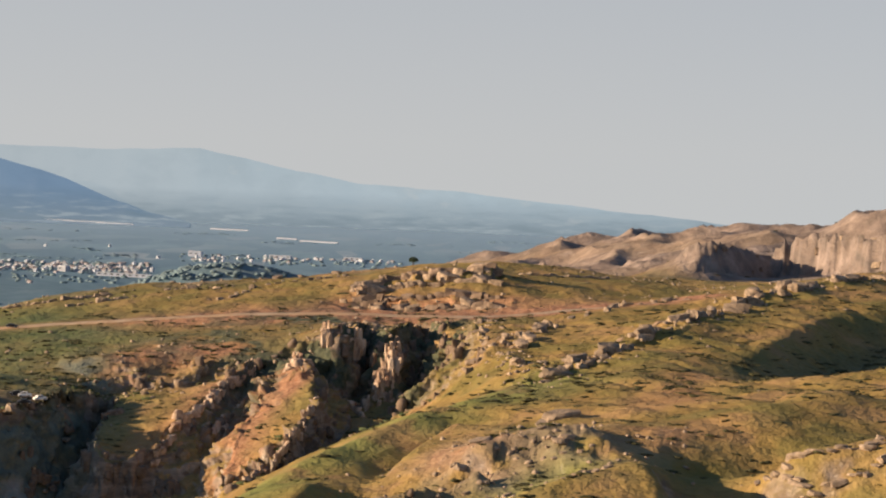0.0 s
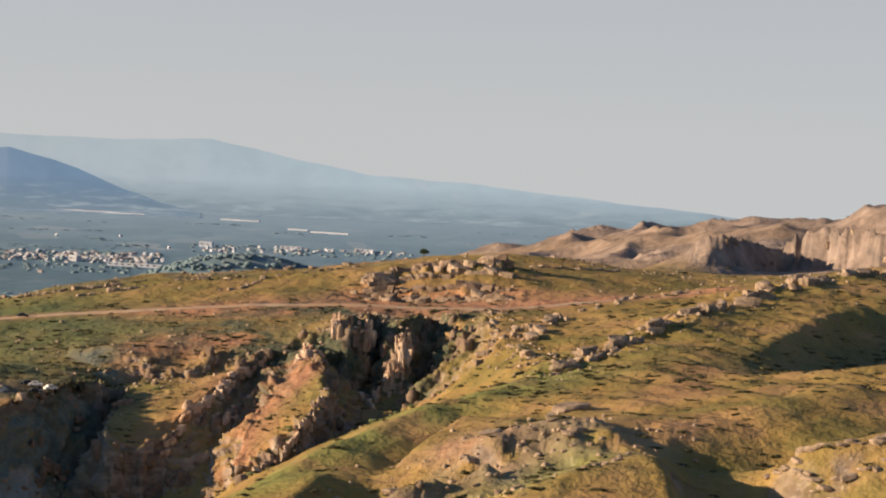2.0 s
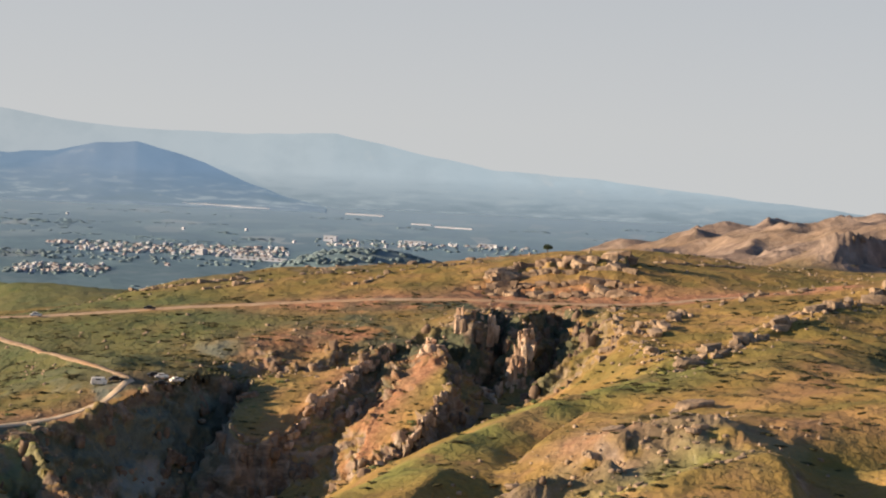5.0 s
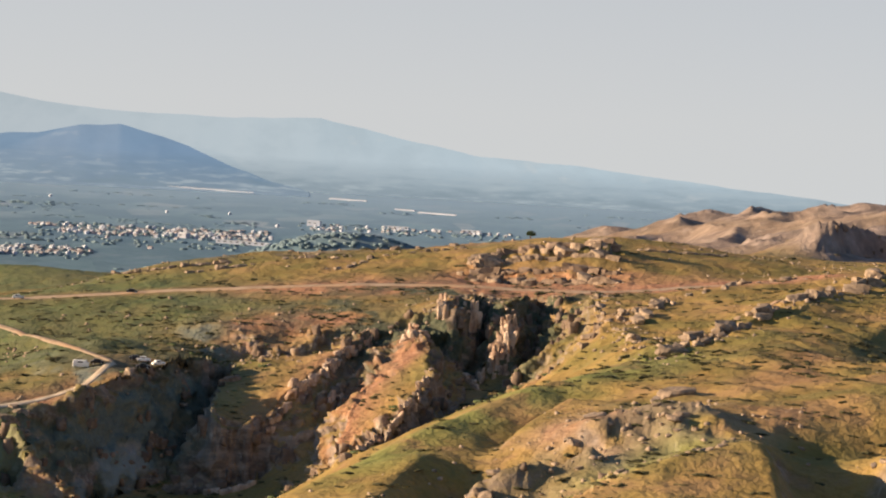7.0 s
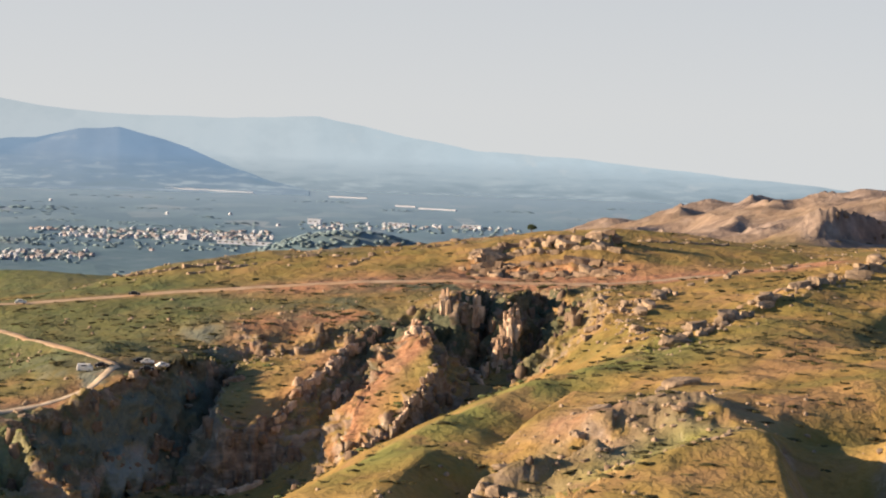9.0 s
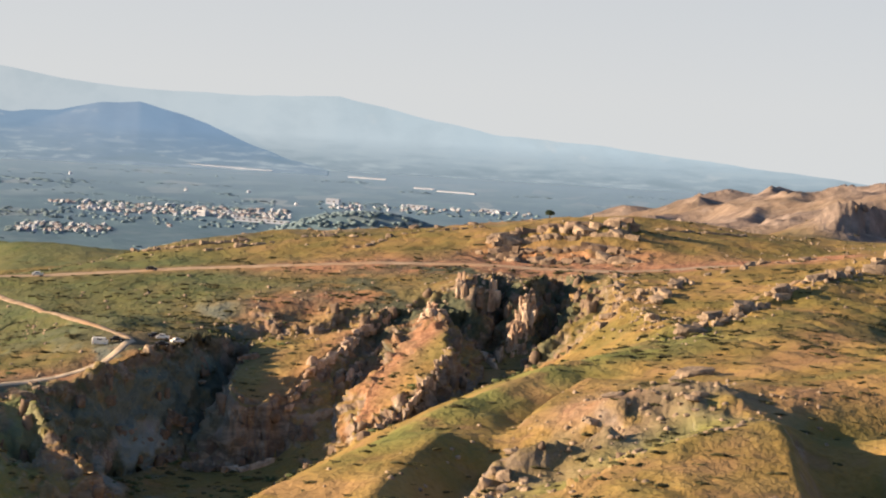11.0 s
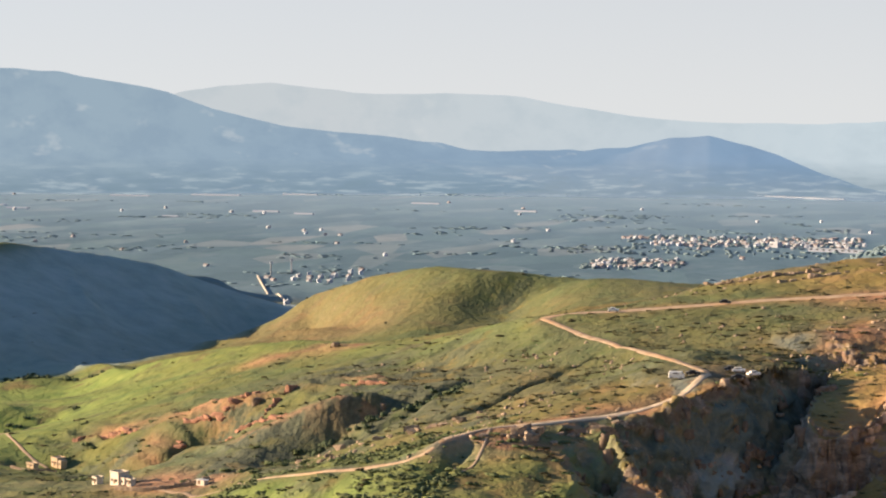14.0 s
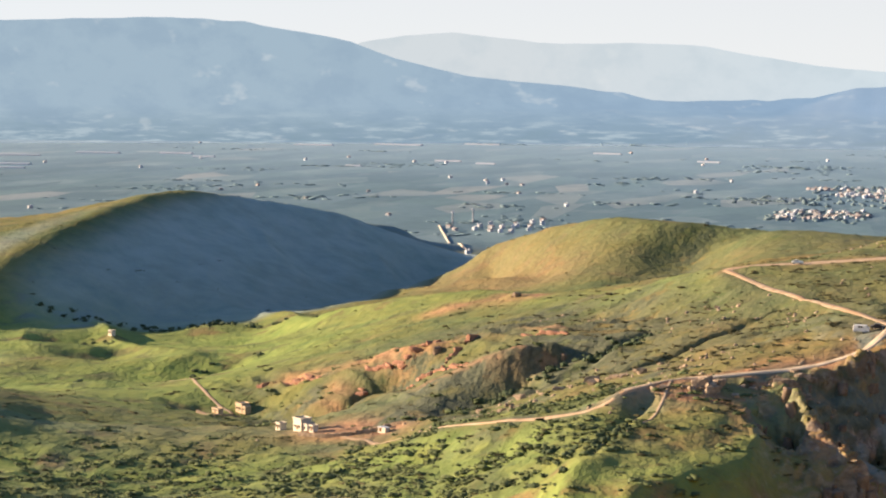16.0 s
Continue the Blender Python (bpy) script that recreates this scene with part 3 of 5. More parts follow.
def simple(name, colour, rough=0.8, spread=0.25, scale=0.6, metal=0.0):
    """A plain material whose tone varies from piece to piece and in blotches."""
    m, n, l, b = material(name, rough, metal)
    geo = n.new("ShaderNodeNewGeometry")
    f = noise_node(n, l, geo.outputs["Position"], scale)
    dark = tuple(c * (1 - spread) for c in colour)
    light = tuple(min(1, c * (1 + spread)) for c in colour)
    c = ramp(n, l, f, (0.3, dark), (0.7, light))
    isl = n.new("ShaderNodeObjectInfo")
    c = mix(n, l, calc(n, l, "MULTIPLY", isl.outputs["Random"], 0.5), c, dark)
    l.new(c, b.inputs["Base Color"])
    return m


def ground_material():
    m, n, l, b = material("hillside", 0.95)
    pos = n.new("ShaderNodeNewGeometry").outputs["Position"]
    att = n.new("ShaderNodeVertexColor")
    att.layer_name = "cover"
    sep = n.new("ShaderNodeSeparateColor")
    l.new(att.outputs["Color"], sep.inputs[0])
    rock, soil, lush, plain = sep.outputs[0], sep.outputs[1], sep.outputs[2], att.outputs["Alpha"]
    more = n.new("ShaderNodeVertexColor")
    more.layer_name = "cover_more"
    sep2 = n.new("ShaderNodeSeparateColor")
    l.new(more.outputs["Color"], sep2.inputs[0])
    heath, bare, airlight = sep2.outputs[0], sep2.outputs[1], sep2.outputs[2]
    big = noise_node(n, l, pos, 0.018, 3)
    mid = noise_node(n, l, pos, 0.09, 5)
    fine = noise_node(n, l, pos, 0.55, 6, 0.7)
    # grass, dry and fresh
    dry = ramp(n, l, mid, (0.32, (0.195, 0.133, 0.046)), (0.5, (0.325, 0.22, 0.070)), (0.68, (0.45, 0.305, 0.118)))
    fresh = ramp(n, l, mid, (0.3, (0.054, 0.092, 0.042)), (0.55, (0.100, 0.146, 0.056)), (0.75, (0.155, 0.188, 0.074)))
    lushness = calc(n, l, "ADD", lush, calc(n, l, "MULTIPLY", calc(n, l, "SUBTRACT", big, 0.60), 1.2), True)
    grass = mix(n, l, lushness, dry, fresh)
    tuft = ramp(n, l, fine, (0.38, (0.035, 0.042, 0.016)), (0.5, (0.195, 0.15, 0.056)), (0.7, (0.29, 0.212, 0.096)))
    grass = mix(n, l, calc(n, l, "SUBTRACT", 0.30, calc(n, l, "MULTIPLY", lushness, 0.14)), grass, tuft)
    patch = noise_node(n, l, pos, 0.045, 4, 0.55)
    grass = mix(n, l, calc(n, l, "MULTIPLY", ramp_value(n, l, patch, 0.50, 0.60), 0.6), grass, (0.125, 0.125, 0.036))
    grass = mix(n, l, calc(n, l, "MULTIPLY", calc(n, l, "MULTIPLY", ramp_value(n, l, patch, 0.46, 0.38), 0.6), calc(n, l, "SUBTRACT", 1.0, lushness, True)), grass, (0.36, 0.225, 0.11))
    # stony ground and bare soil
    squash = n.new("ShaderNodeVectorMath")
    squash.operation = "MULTIPLY"
    squash.inputs[1].default_value = (1.0, 1.0, 3.2)
    l.new(pos, squash.inputs[0])
    strata = noise_node(n, l, squash.outputs[0], 0.16, 6, 0.65)
    stretch = n.new("ShaderNodeVectorMath")
    stretch.operation = "MULTIPLY"
    stretch.inputs[1].default_value = (1.0, 1.0, 0.22)
    l.new(pos, stretch.inputs[0])
    streak = noise_node(n, l, stretch.outputs[0], 0.22, 5, 0.6)
    stone = ramp(n, l, strata, (0.30, (0.105, 0.092, 0.084)), (0.46, (0.195, 0.16, 0.135)), (0.58, (0.30, 0.245, 0.20)), (0.72, (0.45, 0.385, 0.32)))
    stone = mix(n, l, calc(n, l, "MULTIPLY", ramp_value(n, l, streak, 0.54, 0.72), 0.45), stone, (0.34, 0.175, 0.11))
    stone = mix(n, l, ramp_value(n, l, noise_node(n, l, stretch.outputs[0], 0.35, 4), 0.60, 0.70), stone, (0.50, 0.45, 0.38))
    cells = n.new("ShaderNodeTexVoronoi")
    cells.inputs["Scale"].default_value = 0.28
    l.new(pos, cells.inputs["Vector"])
    tone = n.new("ShaderNodeSeparateColor")
    l.new(cells.outputs["Color"], tone.inputs[0])
    stone = mix(n, l, calc(n, l, "MULTIPLY", ramp_value(n, l, tone.outputs[0], 0.55, 1.0), 0.5), stone, (0.40, 0.345, 0.29))
    stone = mix(n, l, calc(n, l, "MULTIPLY", ramp_value(n, l, tone.outputs[1], 0.6, 1.0), 0.6), stone, (0.15, 0.105, 0.08))
    up = n.new("ShaderNodeSeparateXYZ")
    l.new(n.new("ShaderNodeNewGeometry").outputs["Normal"], up.inputs[0])
    ledge = calc(n, l, "ADD", up.outputs["Z"], calc(n, l, "MULTIPLY", calc(n, l, "SUBTRACT", mid, 0.5), 0.9))
    stone = mix(n, l, calc(n, l, "MULTIPLY", ramp_value(n, l, ledge, 0.55, 0.8), 0.85), stone, grass)
    earth = ramp(n, l, fine, (0.3, (0.24, 0.112, 0.068)), (0.55, (0.42, 0.222, 0.132)), (0.75, (0.54, 0.335, 0.21)))
    c = mix(n, l, calc(n, l, "MULTIPLY", soil, ramp_value(n, l, mid, 0.24, 0.42)), grass, earth)
    rocky = calc(n, l, "ADD", rock, calc(n, l, "MULTIPLY", calc(n, l, "SUBTRACT", fine, 0.55), 1.2), True)
    c = mix(n, l, calc(n, l, "MULTIPLY", rocky, ramp_value(n, l, rock, 0.02, 0.25)), c, stone)
    brush = ramp(n, l, fine, (0.35, (0.050, 0.062, 0.044)), (0.6, (0.108, 0.118, 0.076)))
    c = mix(n, l, calc(n, l, "MULTIPLY", heath, ramp_value(n, l, mid, 0.38, 0.5)), c, brush)
    # blue-grey tone painted in for distance haze and lifted shade
    haze_blue = ramp(n, l, patch, (0.3, (0.27, 0.37, 0.38)), (0.5, (0.335, 0.43, 0.45)), (0.7, (0.39, 0.48, 0.51)))
    c = mix(n, l, calc(n, l, "MULTIPLY", airlight, 0.8), c, haze_blue)
    meadow = ramp(n, l, mid, (0.3, (0.130, 0.202, 0.056)), (0.5, (0.182, 0.250, 0.066)), (0.7, (0.245, 0.288, 0.082)))
    c = mix(n, l, calc(n, l, "MULTIPLY", more.outputs["Alpha"], ramp_value(n, l, patch, 0.36, 0.48)), c, meadow)
    clay = ramp(n, l, mid, (0.3, (0.13, 0.115, 0.108)), (0.5, (0.22, 0.18, 0.162)), (0.7, (0.34, 0.285, 0.262)))
    c = mix(n, l, calc(n, l, "MULTIPLY", bare, 0.9), c, clay)
    # the plain: groves and fields, with blue haze painted into their colours
    fieldv = n.new("ShaderNodeTexVoronoi")
    fieldv.inputs["Scale"].default_value = 0.011
    sc = n.new("ShaderNodeVectorMath")
    sc.operation = "MULTIPLY"
    sc.inputs[1].default_value = (1.5, 0.6, 1.0)
    l.new(pos, sc.inputs[0])
    l.new(sc.outputs[0], fieldv.inputs["Vector"])
    hue = n.new("ShaderNodeSeparateColor")
    l.new(fieldv.outputs["Color"], hue.inputs[0])
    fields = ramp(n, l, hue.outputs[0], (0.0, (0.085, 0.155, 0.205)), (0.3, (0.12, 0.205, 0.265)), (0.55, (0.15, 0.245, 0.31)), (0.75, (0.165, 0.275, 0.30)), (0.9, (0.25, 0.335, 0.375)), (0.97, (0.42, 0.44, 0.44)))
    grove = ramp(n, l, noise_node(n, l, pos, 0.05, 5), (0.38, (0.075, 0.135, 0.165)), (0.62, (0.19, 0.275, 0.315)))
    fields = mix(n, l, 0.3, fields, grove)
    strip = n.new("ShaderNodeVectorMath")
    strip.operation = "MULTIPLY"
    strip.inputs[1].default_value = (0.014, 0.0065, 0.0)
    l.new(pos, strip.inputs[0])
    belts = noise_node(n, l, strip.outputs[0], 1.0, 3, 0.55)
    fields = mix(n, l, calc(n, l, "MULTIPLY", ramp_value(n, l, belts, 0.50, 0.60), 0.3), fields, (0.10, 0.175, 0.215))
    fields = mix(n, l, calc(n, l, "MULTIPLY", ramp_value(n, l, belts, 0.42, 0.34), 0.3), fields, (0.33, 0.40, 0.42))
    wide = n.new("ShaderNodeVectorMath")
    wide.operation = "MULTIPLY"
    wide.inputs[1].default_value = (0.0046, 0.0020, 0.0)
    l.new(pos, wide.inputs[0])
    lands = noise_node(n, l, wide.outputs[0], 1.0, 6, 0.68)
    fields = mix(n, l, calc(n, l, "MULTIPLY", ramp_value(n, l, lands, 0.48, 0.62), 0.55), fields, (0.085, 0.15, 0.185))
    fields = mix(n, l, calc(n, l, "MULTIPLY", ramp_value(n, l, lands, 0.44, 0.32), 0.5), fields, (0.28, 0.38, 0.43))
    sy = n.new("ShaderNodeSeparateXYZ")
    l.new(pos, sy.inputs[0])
    # aerial haze in the colour: paler and bluer far off, darker close by
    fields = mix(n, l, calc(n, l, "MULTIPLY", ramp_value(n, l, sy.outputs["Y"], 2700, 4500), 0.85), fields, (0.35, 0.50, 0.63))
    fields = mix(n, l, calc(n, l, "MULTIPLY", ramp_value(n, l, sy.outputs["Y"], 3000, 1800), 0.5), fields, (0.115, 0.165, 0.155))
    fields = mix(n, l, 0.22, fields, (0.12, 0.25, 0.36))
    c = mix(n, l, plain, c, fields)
    l.new(c, b.inputs["Base Color"])
    bump = n.new("ShaderNodeBump")
    bump.inputs["Strength"].default_value = 0.55
    bump.inputs["Distance"].default_value = 0.6
    l.new(fine, bump.inputs["Height"])
    swell = n.new("ShaderNodeBump")
    swell.inputs["Strength"].default_value = 0.5
    swell.inputs["Distance"].default_value = 2.6
    hum = calc(n, l, "ADD", noise_node(n, l, pos, 0.2, 3), calc(n, l, "MULTIPLY", mid, 1.2))
    l.new(calc(n, l, "MULTIPLY", hum, calc(n, l, "SUBTRACT", 1.0, plain)), swell.inputs["Height"])
    l.new(bump.outputs[0], swell.inputs["Normal"])
    l.new(swell.outputs[0], b.inputs["Normal"])
    return m


def ramp_value(n, l, fac, lo, hi):
    r = n.new("ShaderNodeMapRange")
    r.inputs[1].default_value, r.inputs[2].default_value = lo, hi
    l.new(fac, r.inputs[0])
    return r.outputs[0]


GROUND = ground_material()

# ================= ground =================


def sheet(name, x, y, z, mat, closed=False):
    """A mesh from a grid of places."""
    rows, cols = x.shape
    me = bpy.data.meshes.new(name)
    co = np.stack([x, y, z], -1).reshape(-1, 3).astype(np.float32)
    idx = np.arange(rows * cols).reshape(rows, cols)
    if closed:
        idx = np.concatenate([idx, idx[:, :1]], 1)
    quads = np.stack([idx[:-1, :-1], idx[:-1, 1:], idx[1:, 1:], idx[1:, :-1]], -1).reshape(-1, 4)
    me.vertices.add(len(co))
    me.vertices.foreach_set("co", co.ravel())
    me.loops.add(quads.size)
    me.loops.foreach_set("vertex_index", quads.ravel().astype(np.int32))
    me.polygons.add(len(quads))
    me.polygons.foreach_set("loop_start", np.arange(0, quads.size, 4, dtype=np.int32))
    me.polygons.foreach_set("loop_total", np.full(len(quads), 4, dtype=np.int32))
    me.update()
    me.validate()
    me.materials.append(mat)
    me.polygons.foreach_set("use_smooth", np.ones(len(quads), dtype=bool))
    return new(name, me)


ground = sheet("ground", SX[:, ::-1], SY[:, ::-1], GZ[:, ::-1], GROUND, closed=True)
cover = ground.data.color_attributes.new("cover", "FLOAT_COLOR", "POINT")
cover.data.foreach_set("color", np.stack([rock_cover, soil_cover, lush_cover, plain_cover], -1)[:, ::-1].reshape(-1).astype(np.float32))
# limits the painted haze tone to the hill's shaded face and the gorge
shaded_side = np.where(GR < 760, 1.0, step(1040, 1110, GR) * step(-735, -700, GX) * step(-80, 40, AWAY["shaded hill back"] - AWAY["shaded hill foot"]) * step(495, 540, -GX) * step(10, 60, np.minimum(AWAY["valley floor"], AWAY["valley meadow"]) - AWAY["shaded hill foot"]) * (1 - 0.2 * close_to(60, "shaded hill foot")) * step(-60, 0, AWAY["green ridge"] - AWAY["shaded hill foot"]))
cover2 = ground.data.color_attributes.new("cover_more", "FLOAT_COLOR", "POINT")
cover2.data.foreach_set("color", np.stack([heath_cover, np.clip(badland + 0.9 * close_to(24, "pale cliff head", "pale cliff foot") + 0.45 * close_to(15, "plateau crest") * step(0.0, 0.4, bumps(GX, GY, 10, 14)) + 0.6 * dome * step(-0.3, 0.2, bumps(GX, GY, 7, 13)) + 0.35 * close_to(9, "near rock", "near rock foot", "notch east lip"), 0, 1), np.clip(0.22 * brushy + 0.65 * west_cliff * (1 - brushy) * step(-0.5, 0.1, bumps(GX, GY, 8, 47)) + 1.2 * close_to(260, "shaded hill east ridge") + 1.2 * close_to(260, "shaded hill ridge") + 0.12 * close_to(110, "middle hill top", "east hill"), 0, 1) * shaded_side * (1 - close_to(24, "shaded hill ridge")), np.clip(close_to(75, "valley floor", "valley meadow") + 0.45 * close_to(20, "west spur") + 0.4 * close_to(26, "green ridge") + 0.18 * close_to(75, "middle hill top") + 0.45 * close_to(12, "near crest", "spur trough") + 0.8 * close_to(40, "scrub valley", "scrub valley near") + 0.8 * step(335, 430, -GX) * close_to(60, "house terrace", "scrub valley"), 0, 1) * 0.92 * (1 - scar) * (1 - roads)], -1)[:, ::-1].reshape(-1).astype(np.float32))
tagged(ground, "grassy limestone hills with a rocky gorge above a wide plain", "ground", kind="structure")


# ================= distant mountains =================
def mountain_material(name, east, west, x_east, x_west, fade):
    """Far slopes whose blue haze is painted as emission; its tone changes along the range."""
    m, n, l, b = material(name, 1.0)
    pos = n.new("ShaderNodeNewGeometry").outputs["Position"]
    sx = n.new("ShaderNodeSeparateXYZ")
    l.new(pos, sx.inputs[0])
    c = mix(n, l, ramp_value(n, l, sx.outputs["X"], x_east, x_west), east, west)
    # the foot is blended into a painted haze tone of the plain
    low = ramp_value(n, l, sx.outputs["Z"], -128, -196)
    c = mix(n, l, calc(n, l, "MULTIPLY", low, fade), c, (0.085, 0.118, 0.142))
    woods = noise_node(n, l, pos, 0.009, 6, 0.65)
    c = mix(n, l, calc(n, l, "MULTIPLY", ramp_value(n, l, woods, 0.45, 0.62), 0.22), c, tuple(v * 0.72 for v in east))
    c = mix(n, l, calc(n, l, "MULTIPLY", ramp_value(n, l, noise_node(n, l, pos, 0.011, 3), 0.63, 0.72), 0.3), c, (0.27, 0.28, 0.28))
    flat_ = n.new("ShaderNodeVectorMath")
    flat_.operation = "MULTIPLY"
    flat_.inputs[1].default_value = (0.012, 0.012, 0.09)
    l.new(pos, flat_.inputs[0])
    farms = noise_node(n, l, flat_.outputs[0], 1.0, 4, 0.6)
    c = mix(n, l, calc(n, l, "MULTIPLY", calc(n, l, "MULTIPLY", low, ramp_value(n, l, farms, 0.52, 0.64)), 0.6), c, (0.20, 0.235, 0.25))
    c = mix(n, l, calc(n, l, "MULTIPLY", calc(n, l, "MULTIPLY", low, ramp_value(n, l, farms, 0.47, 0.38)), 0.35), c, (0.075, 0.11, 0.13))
    # almost all of the colour is glow that imitates hazy air
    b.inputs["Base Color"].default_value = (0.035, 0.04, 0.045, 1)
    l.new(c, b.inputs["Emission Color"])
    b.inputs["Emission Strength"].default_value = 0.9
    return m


def mountain(name, label, crest, r0, r1, mat, seed):
    """A range from azimuth and height of its crest, its foot at r0 and its crest at r1."""
    az = np.radians(np.linspace(crest[0][0], crest[-1][0], 420))
    top = np.interp(np.degrees(az), [c[0] for c in crest], [c[1] for c in crest])
    k = np.linspace(0, 1, 30)[:, None]
    rr = r0 + (r1 - r0) * k + 0 * az
    x, y = -np.sin(az) * rr, np.cos(az) * rr
    rise = 0.012 * k + 0.988 * np.clip((k - 0.25) / 0.75, 0, 1) ** 1.5
    ribs = 1 - np.abs(bumps(az * 4000 + 120 * k, k * 200, 130, seed)) * 0.2 * (1 - k) - np.abs(bumps(az * 4000 + 60 * k, k * 200, 55, seed + 1)) * 0.1 * (1 - k)
    z = -199.4 + (top + 199.4) * rise * ribs + bumps(az * 4000, 0 * az, 40, seed + 2) * 1.5 * k - 1.5 * (k == 0)
    ob = sheet(name, x[:, ::-1], y[:, ::-1], z[:, ::-1], mat)
    return tagged(ob, label, "mountain", kind="structure")


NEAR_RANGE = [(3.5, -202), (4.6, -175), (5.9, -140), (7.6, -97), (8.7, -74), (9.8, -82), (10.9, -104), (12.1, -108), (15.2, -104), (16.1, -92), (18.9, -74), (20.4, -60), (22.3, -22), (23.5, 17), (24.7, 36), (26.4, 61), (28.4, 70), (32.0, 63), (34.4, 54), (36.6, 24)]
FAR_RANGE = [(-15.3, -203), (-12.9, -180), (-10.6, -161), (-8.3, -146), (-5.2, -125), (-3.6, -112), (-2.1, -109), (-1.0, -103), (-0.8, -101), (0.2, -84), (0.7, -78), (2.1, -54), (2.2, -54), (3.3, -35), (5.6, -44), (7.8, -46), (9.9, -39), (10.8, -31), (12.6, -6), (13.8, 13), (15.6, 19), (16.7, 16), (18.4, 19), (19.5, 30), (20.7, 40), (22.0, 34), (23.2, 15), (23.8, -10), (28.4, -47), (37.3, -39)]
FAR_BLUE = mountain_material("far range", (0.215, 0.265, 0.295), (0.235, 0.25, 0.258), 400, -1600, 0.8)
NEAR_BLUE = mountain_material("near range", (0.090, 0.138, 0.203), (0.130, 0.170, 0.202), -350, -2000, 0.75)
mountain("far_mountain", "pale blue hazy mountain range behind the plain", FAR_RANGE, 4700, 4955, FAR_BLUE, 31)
mountain("near_mountain", "hazy blue-grey wooded mountain behind the plain", NEAR_RANGE, 4420, 4890, NEAR_BLUE, 41)



# ================= tools for things =================
def part(name, bm, mat, parent, label="", smooth=False):
    me = bpy.data.meshes.new(name)
    bm.to_mesh(me)
    bm.free()
    me.materials.append(mat)
    if smooth:
        for p in me.polygons:
            p.use_smooth = True
    ob = new(name, me)
    ob.parent = parent
    if label:
        tagged(ob, label)
    return ob


def block(sx, sy, sz, at=(0, 0, 0), turn=0.0, bevel=0.0, taper=1.0, bm=None):
    """A box standing on its place; taper narrows its top."""
    fresh = bmesh.new()
    bmesh.ops.create_cube(fresh, size=1)
    for v in fresh.verts:
        k = taper if v.co.z > 0 else 1.0
        v.co = Vector((v.co.x * sx * k, v.co.y * sy * k, (v.co.z + 0.5) * sz))
    if bevel:
        bmesh.ops.bevel(fresh, geom=fresh.edges[:], offset=bevel, segments=1, affect="EDGES")
    bmesh.ops.transform(fresh, matrix=Matrix.Translation(at) @ Matrix.Rotation(turn, 4, "Z"), verts=fresh.verts)
    if bm is None:
        return fresh
    me = bpy.data.meshes.new("joined")
    fresh.to_mesh(me)
    bm.from_mesh(me)
    fresh.free()
    bpy.data.meshes.remove(me)
    return bm


def tube(r0, r1, h, at=(0, 0, 0), sides=10, lie=False):
    bm = bmesh.new()
    bmesh.ops.create_cone(bm, cap_ends=True, segments=sides, radius1=r0, radius2=r1, depth=h)
    m = Matrix.Translation((at[0], at[1], at[2] + (0 if lie else h / 2)))
    if lie:
        m = m @ Matrix.Rotation(radians(90), 4, "X")
    bmesh.ops.transform(bm, matrix=m, verts=bm.verts)
    return bm


def root(name, label, category, group=""):
    return tagged(new(name), label, category, group)


def pooled(name, bases, places, mat, label, category):
    """Many small pieces in one mesh: places are (variant, matrix rows) as arrays."""
    verts, faces, off = [], [], 0
    for kind, m in places:
        v, f = bases[kind]
        verts.append(v @ m[:3, :3].T + m[:3, 3])
        faces.append(f + off)
        off += len(v)
    verts, faces = np.concatenate(verts), np.concatenate(faces)
    k = faces.shape[1]
    me = bpy.data.meshes.new(name)
    me.vertices.add(len(verts))
    me.vertices.foreach_set("co", verts.astype(np.float32).ravel())
    me.loops.add(faces.size)
    me.loops.foreach_set("vertex_index", faces.ravel().astype(np.int32))
    me.polygons.add(len(faces))
    me.polygons.foreach_set("loop_start", np.arange(0, faces.size, k, dtype=np.int32))
    me.polygons.foreach_set("loop_total", np.full(len(faces), k, dtype=np.int32))
    me.update()
    me.materials.append(mat)
    return tagged(new(name, me), label, category, kind="stuff")


def placed(x, y, z, size, flat=1.0, lean=0.15, wide=1.0):
    e = Euler((random.uniform(-lean, lean), random.uniform(-lean, lean), random.uniform(0, 6.283)))
    return np.array(Matrix.LocRotScale((x, y, z), e, (size * wide, size, size * flat)), dtype=np.float64)


def along(x, y, z, size, flat, wide):
    """Low growth drawn out across the view, standing in for terrace shadows too."""
    e = Euler((random.uniform(-0.1, 0.1), random.uniform(-0.1, 0.1), random.gauss(0.15, 0.35)))
    return np.array(Matrix.LocRotScale((x, y, z), e, (size * wide * random.uniform(0.6, 1.3), size, size * flat)), dtype=np.float64)


def rock_shape(seed, detail=2, rug=0.35):
    """An angular weathered stone about one metre across."""
    rng = random.Random(seed)
    bm = bmesh.new()
    bmesh.ops.create_icosphere(bm, subdivisions=detail, radius=0.5)
    cuts = [(Vector((rng.gauss(0, 1), rng.gauss(0, 1), rng.gauss(0, 0.8))).normalized(), rng.uniform(0.22, 0.40)) for _ in range(13)]
    for v in bm.verts:
        for nrm, d in cuts:
            over = v.co.dot(nrm) - d
            if over > 0:
                v.co -= nrm * over
        v.co += v.co.normalized() * rug * 0.3 * noise.noise(v.co * 3.1 + Vector((seed, 0, 0)))
    return bm


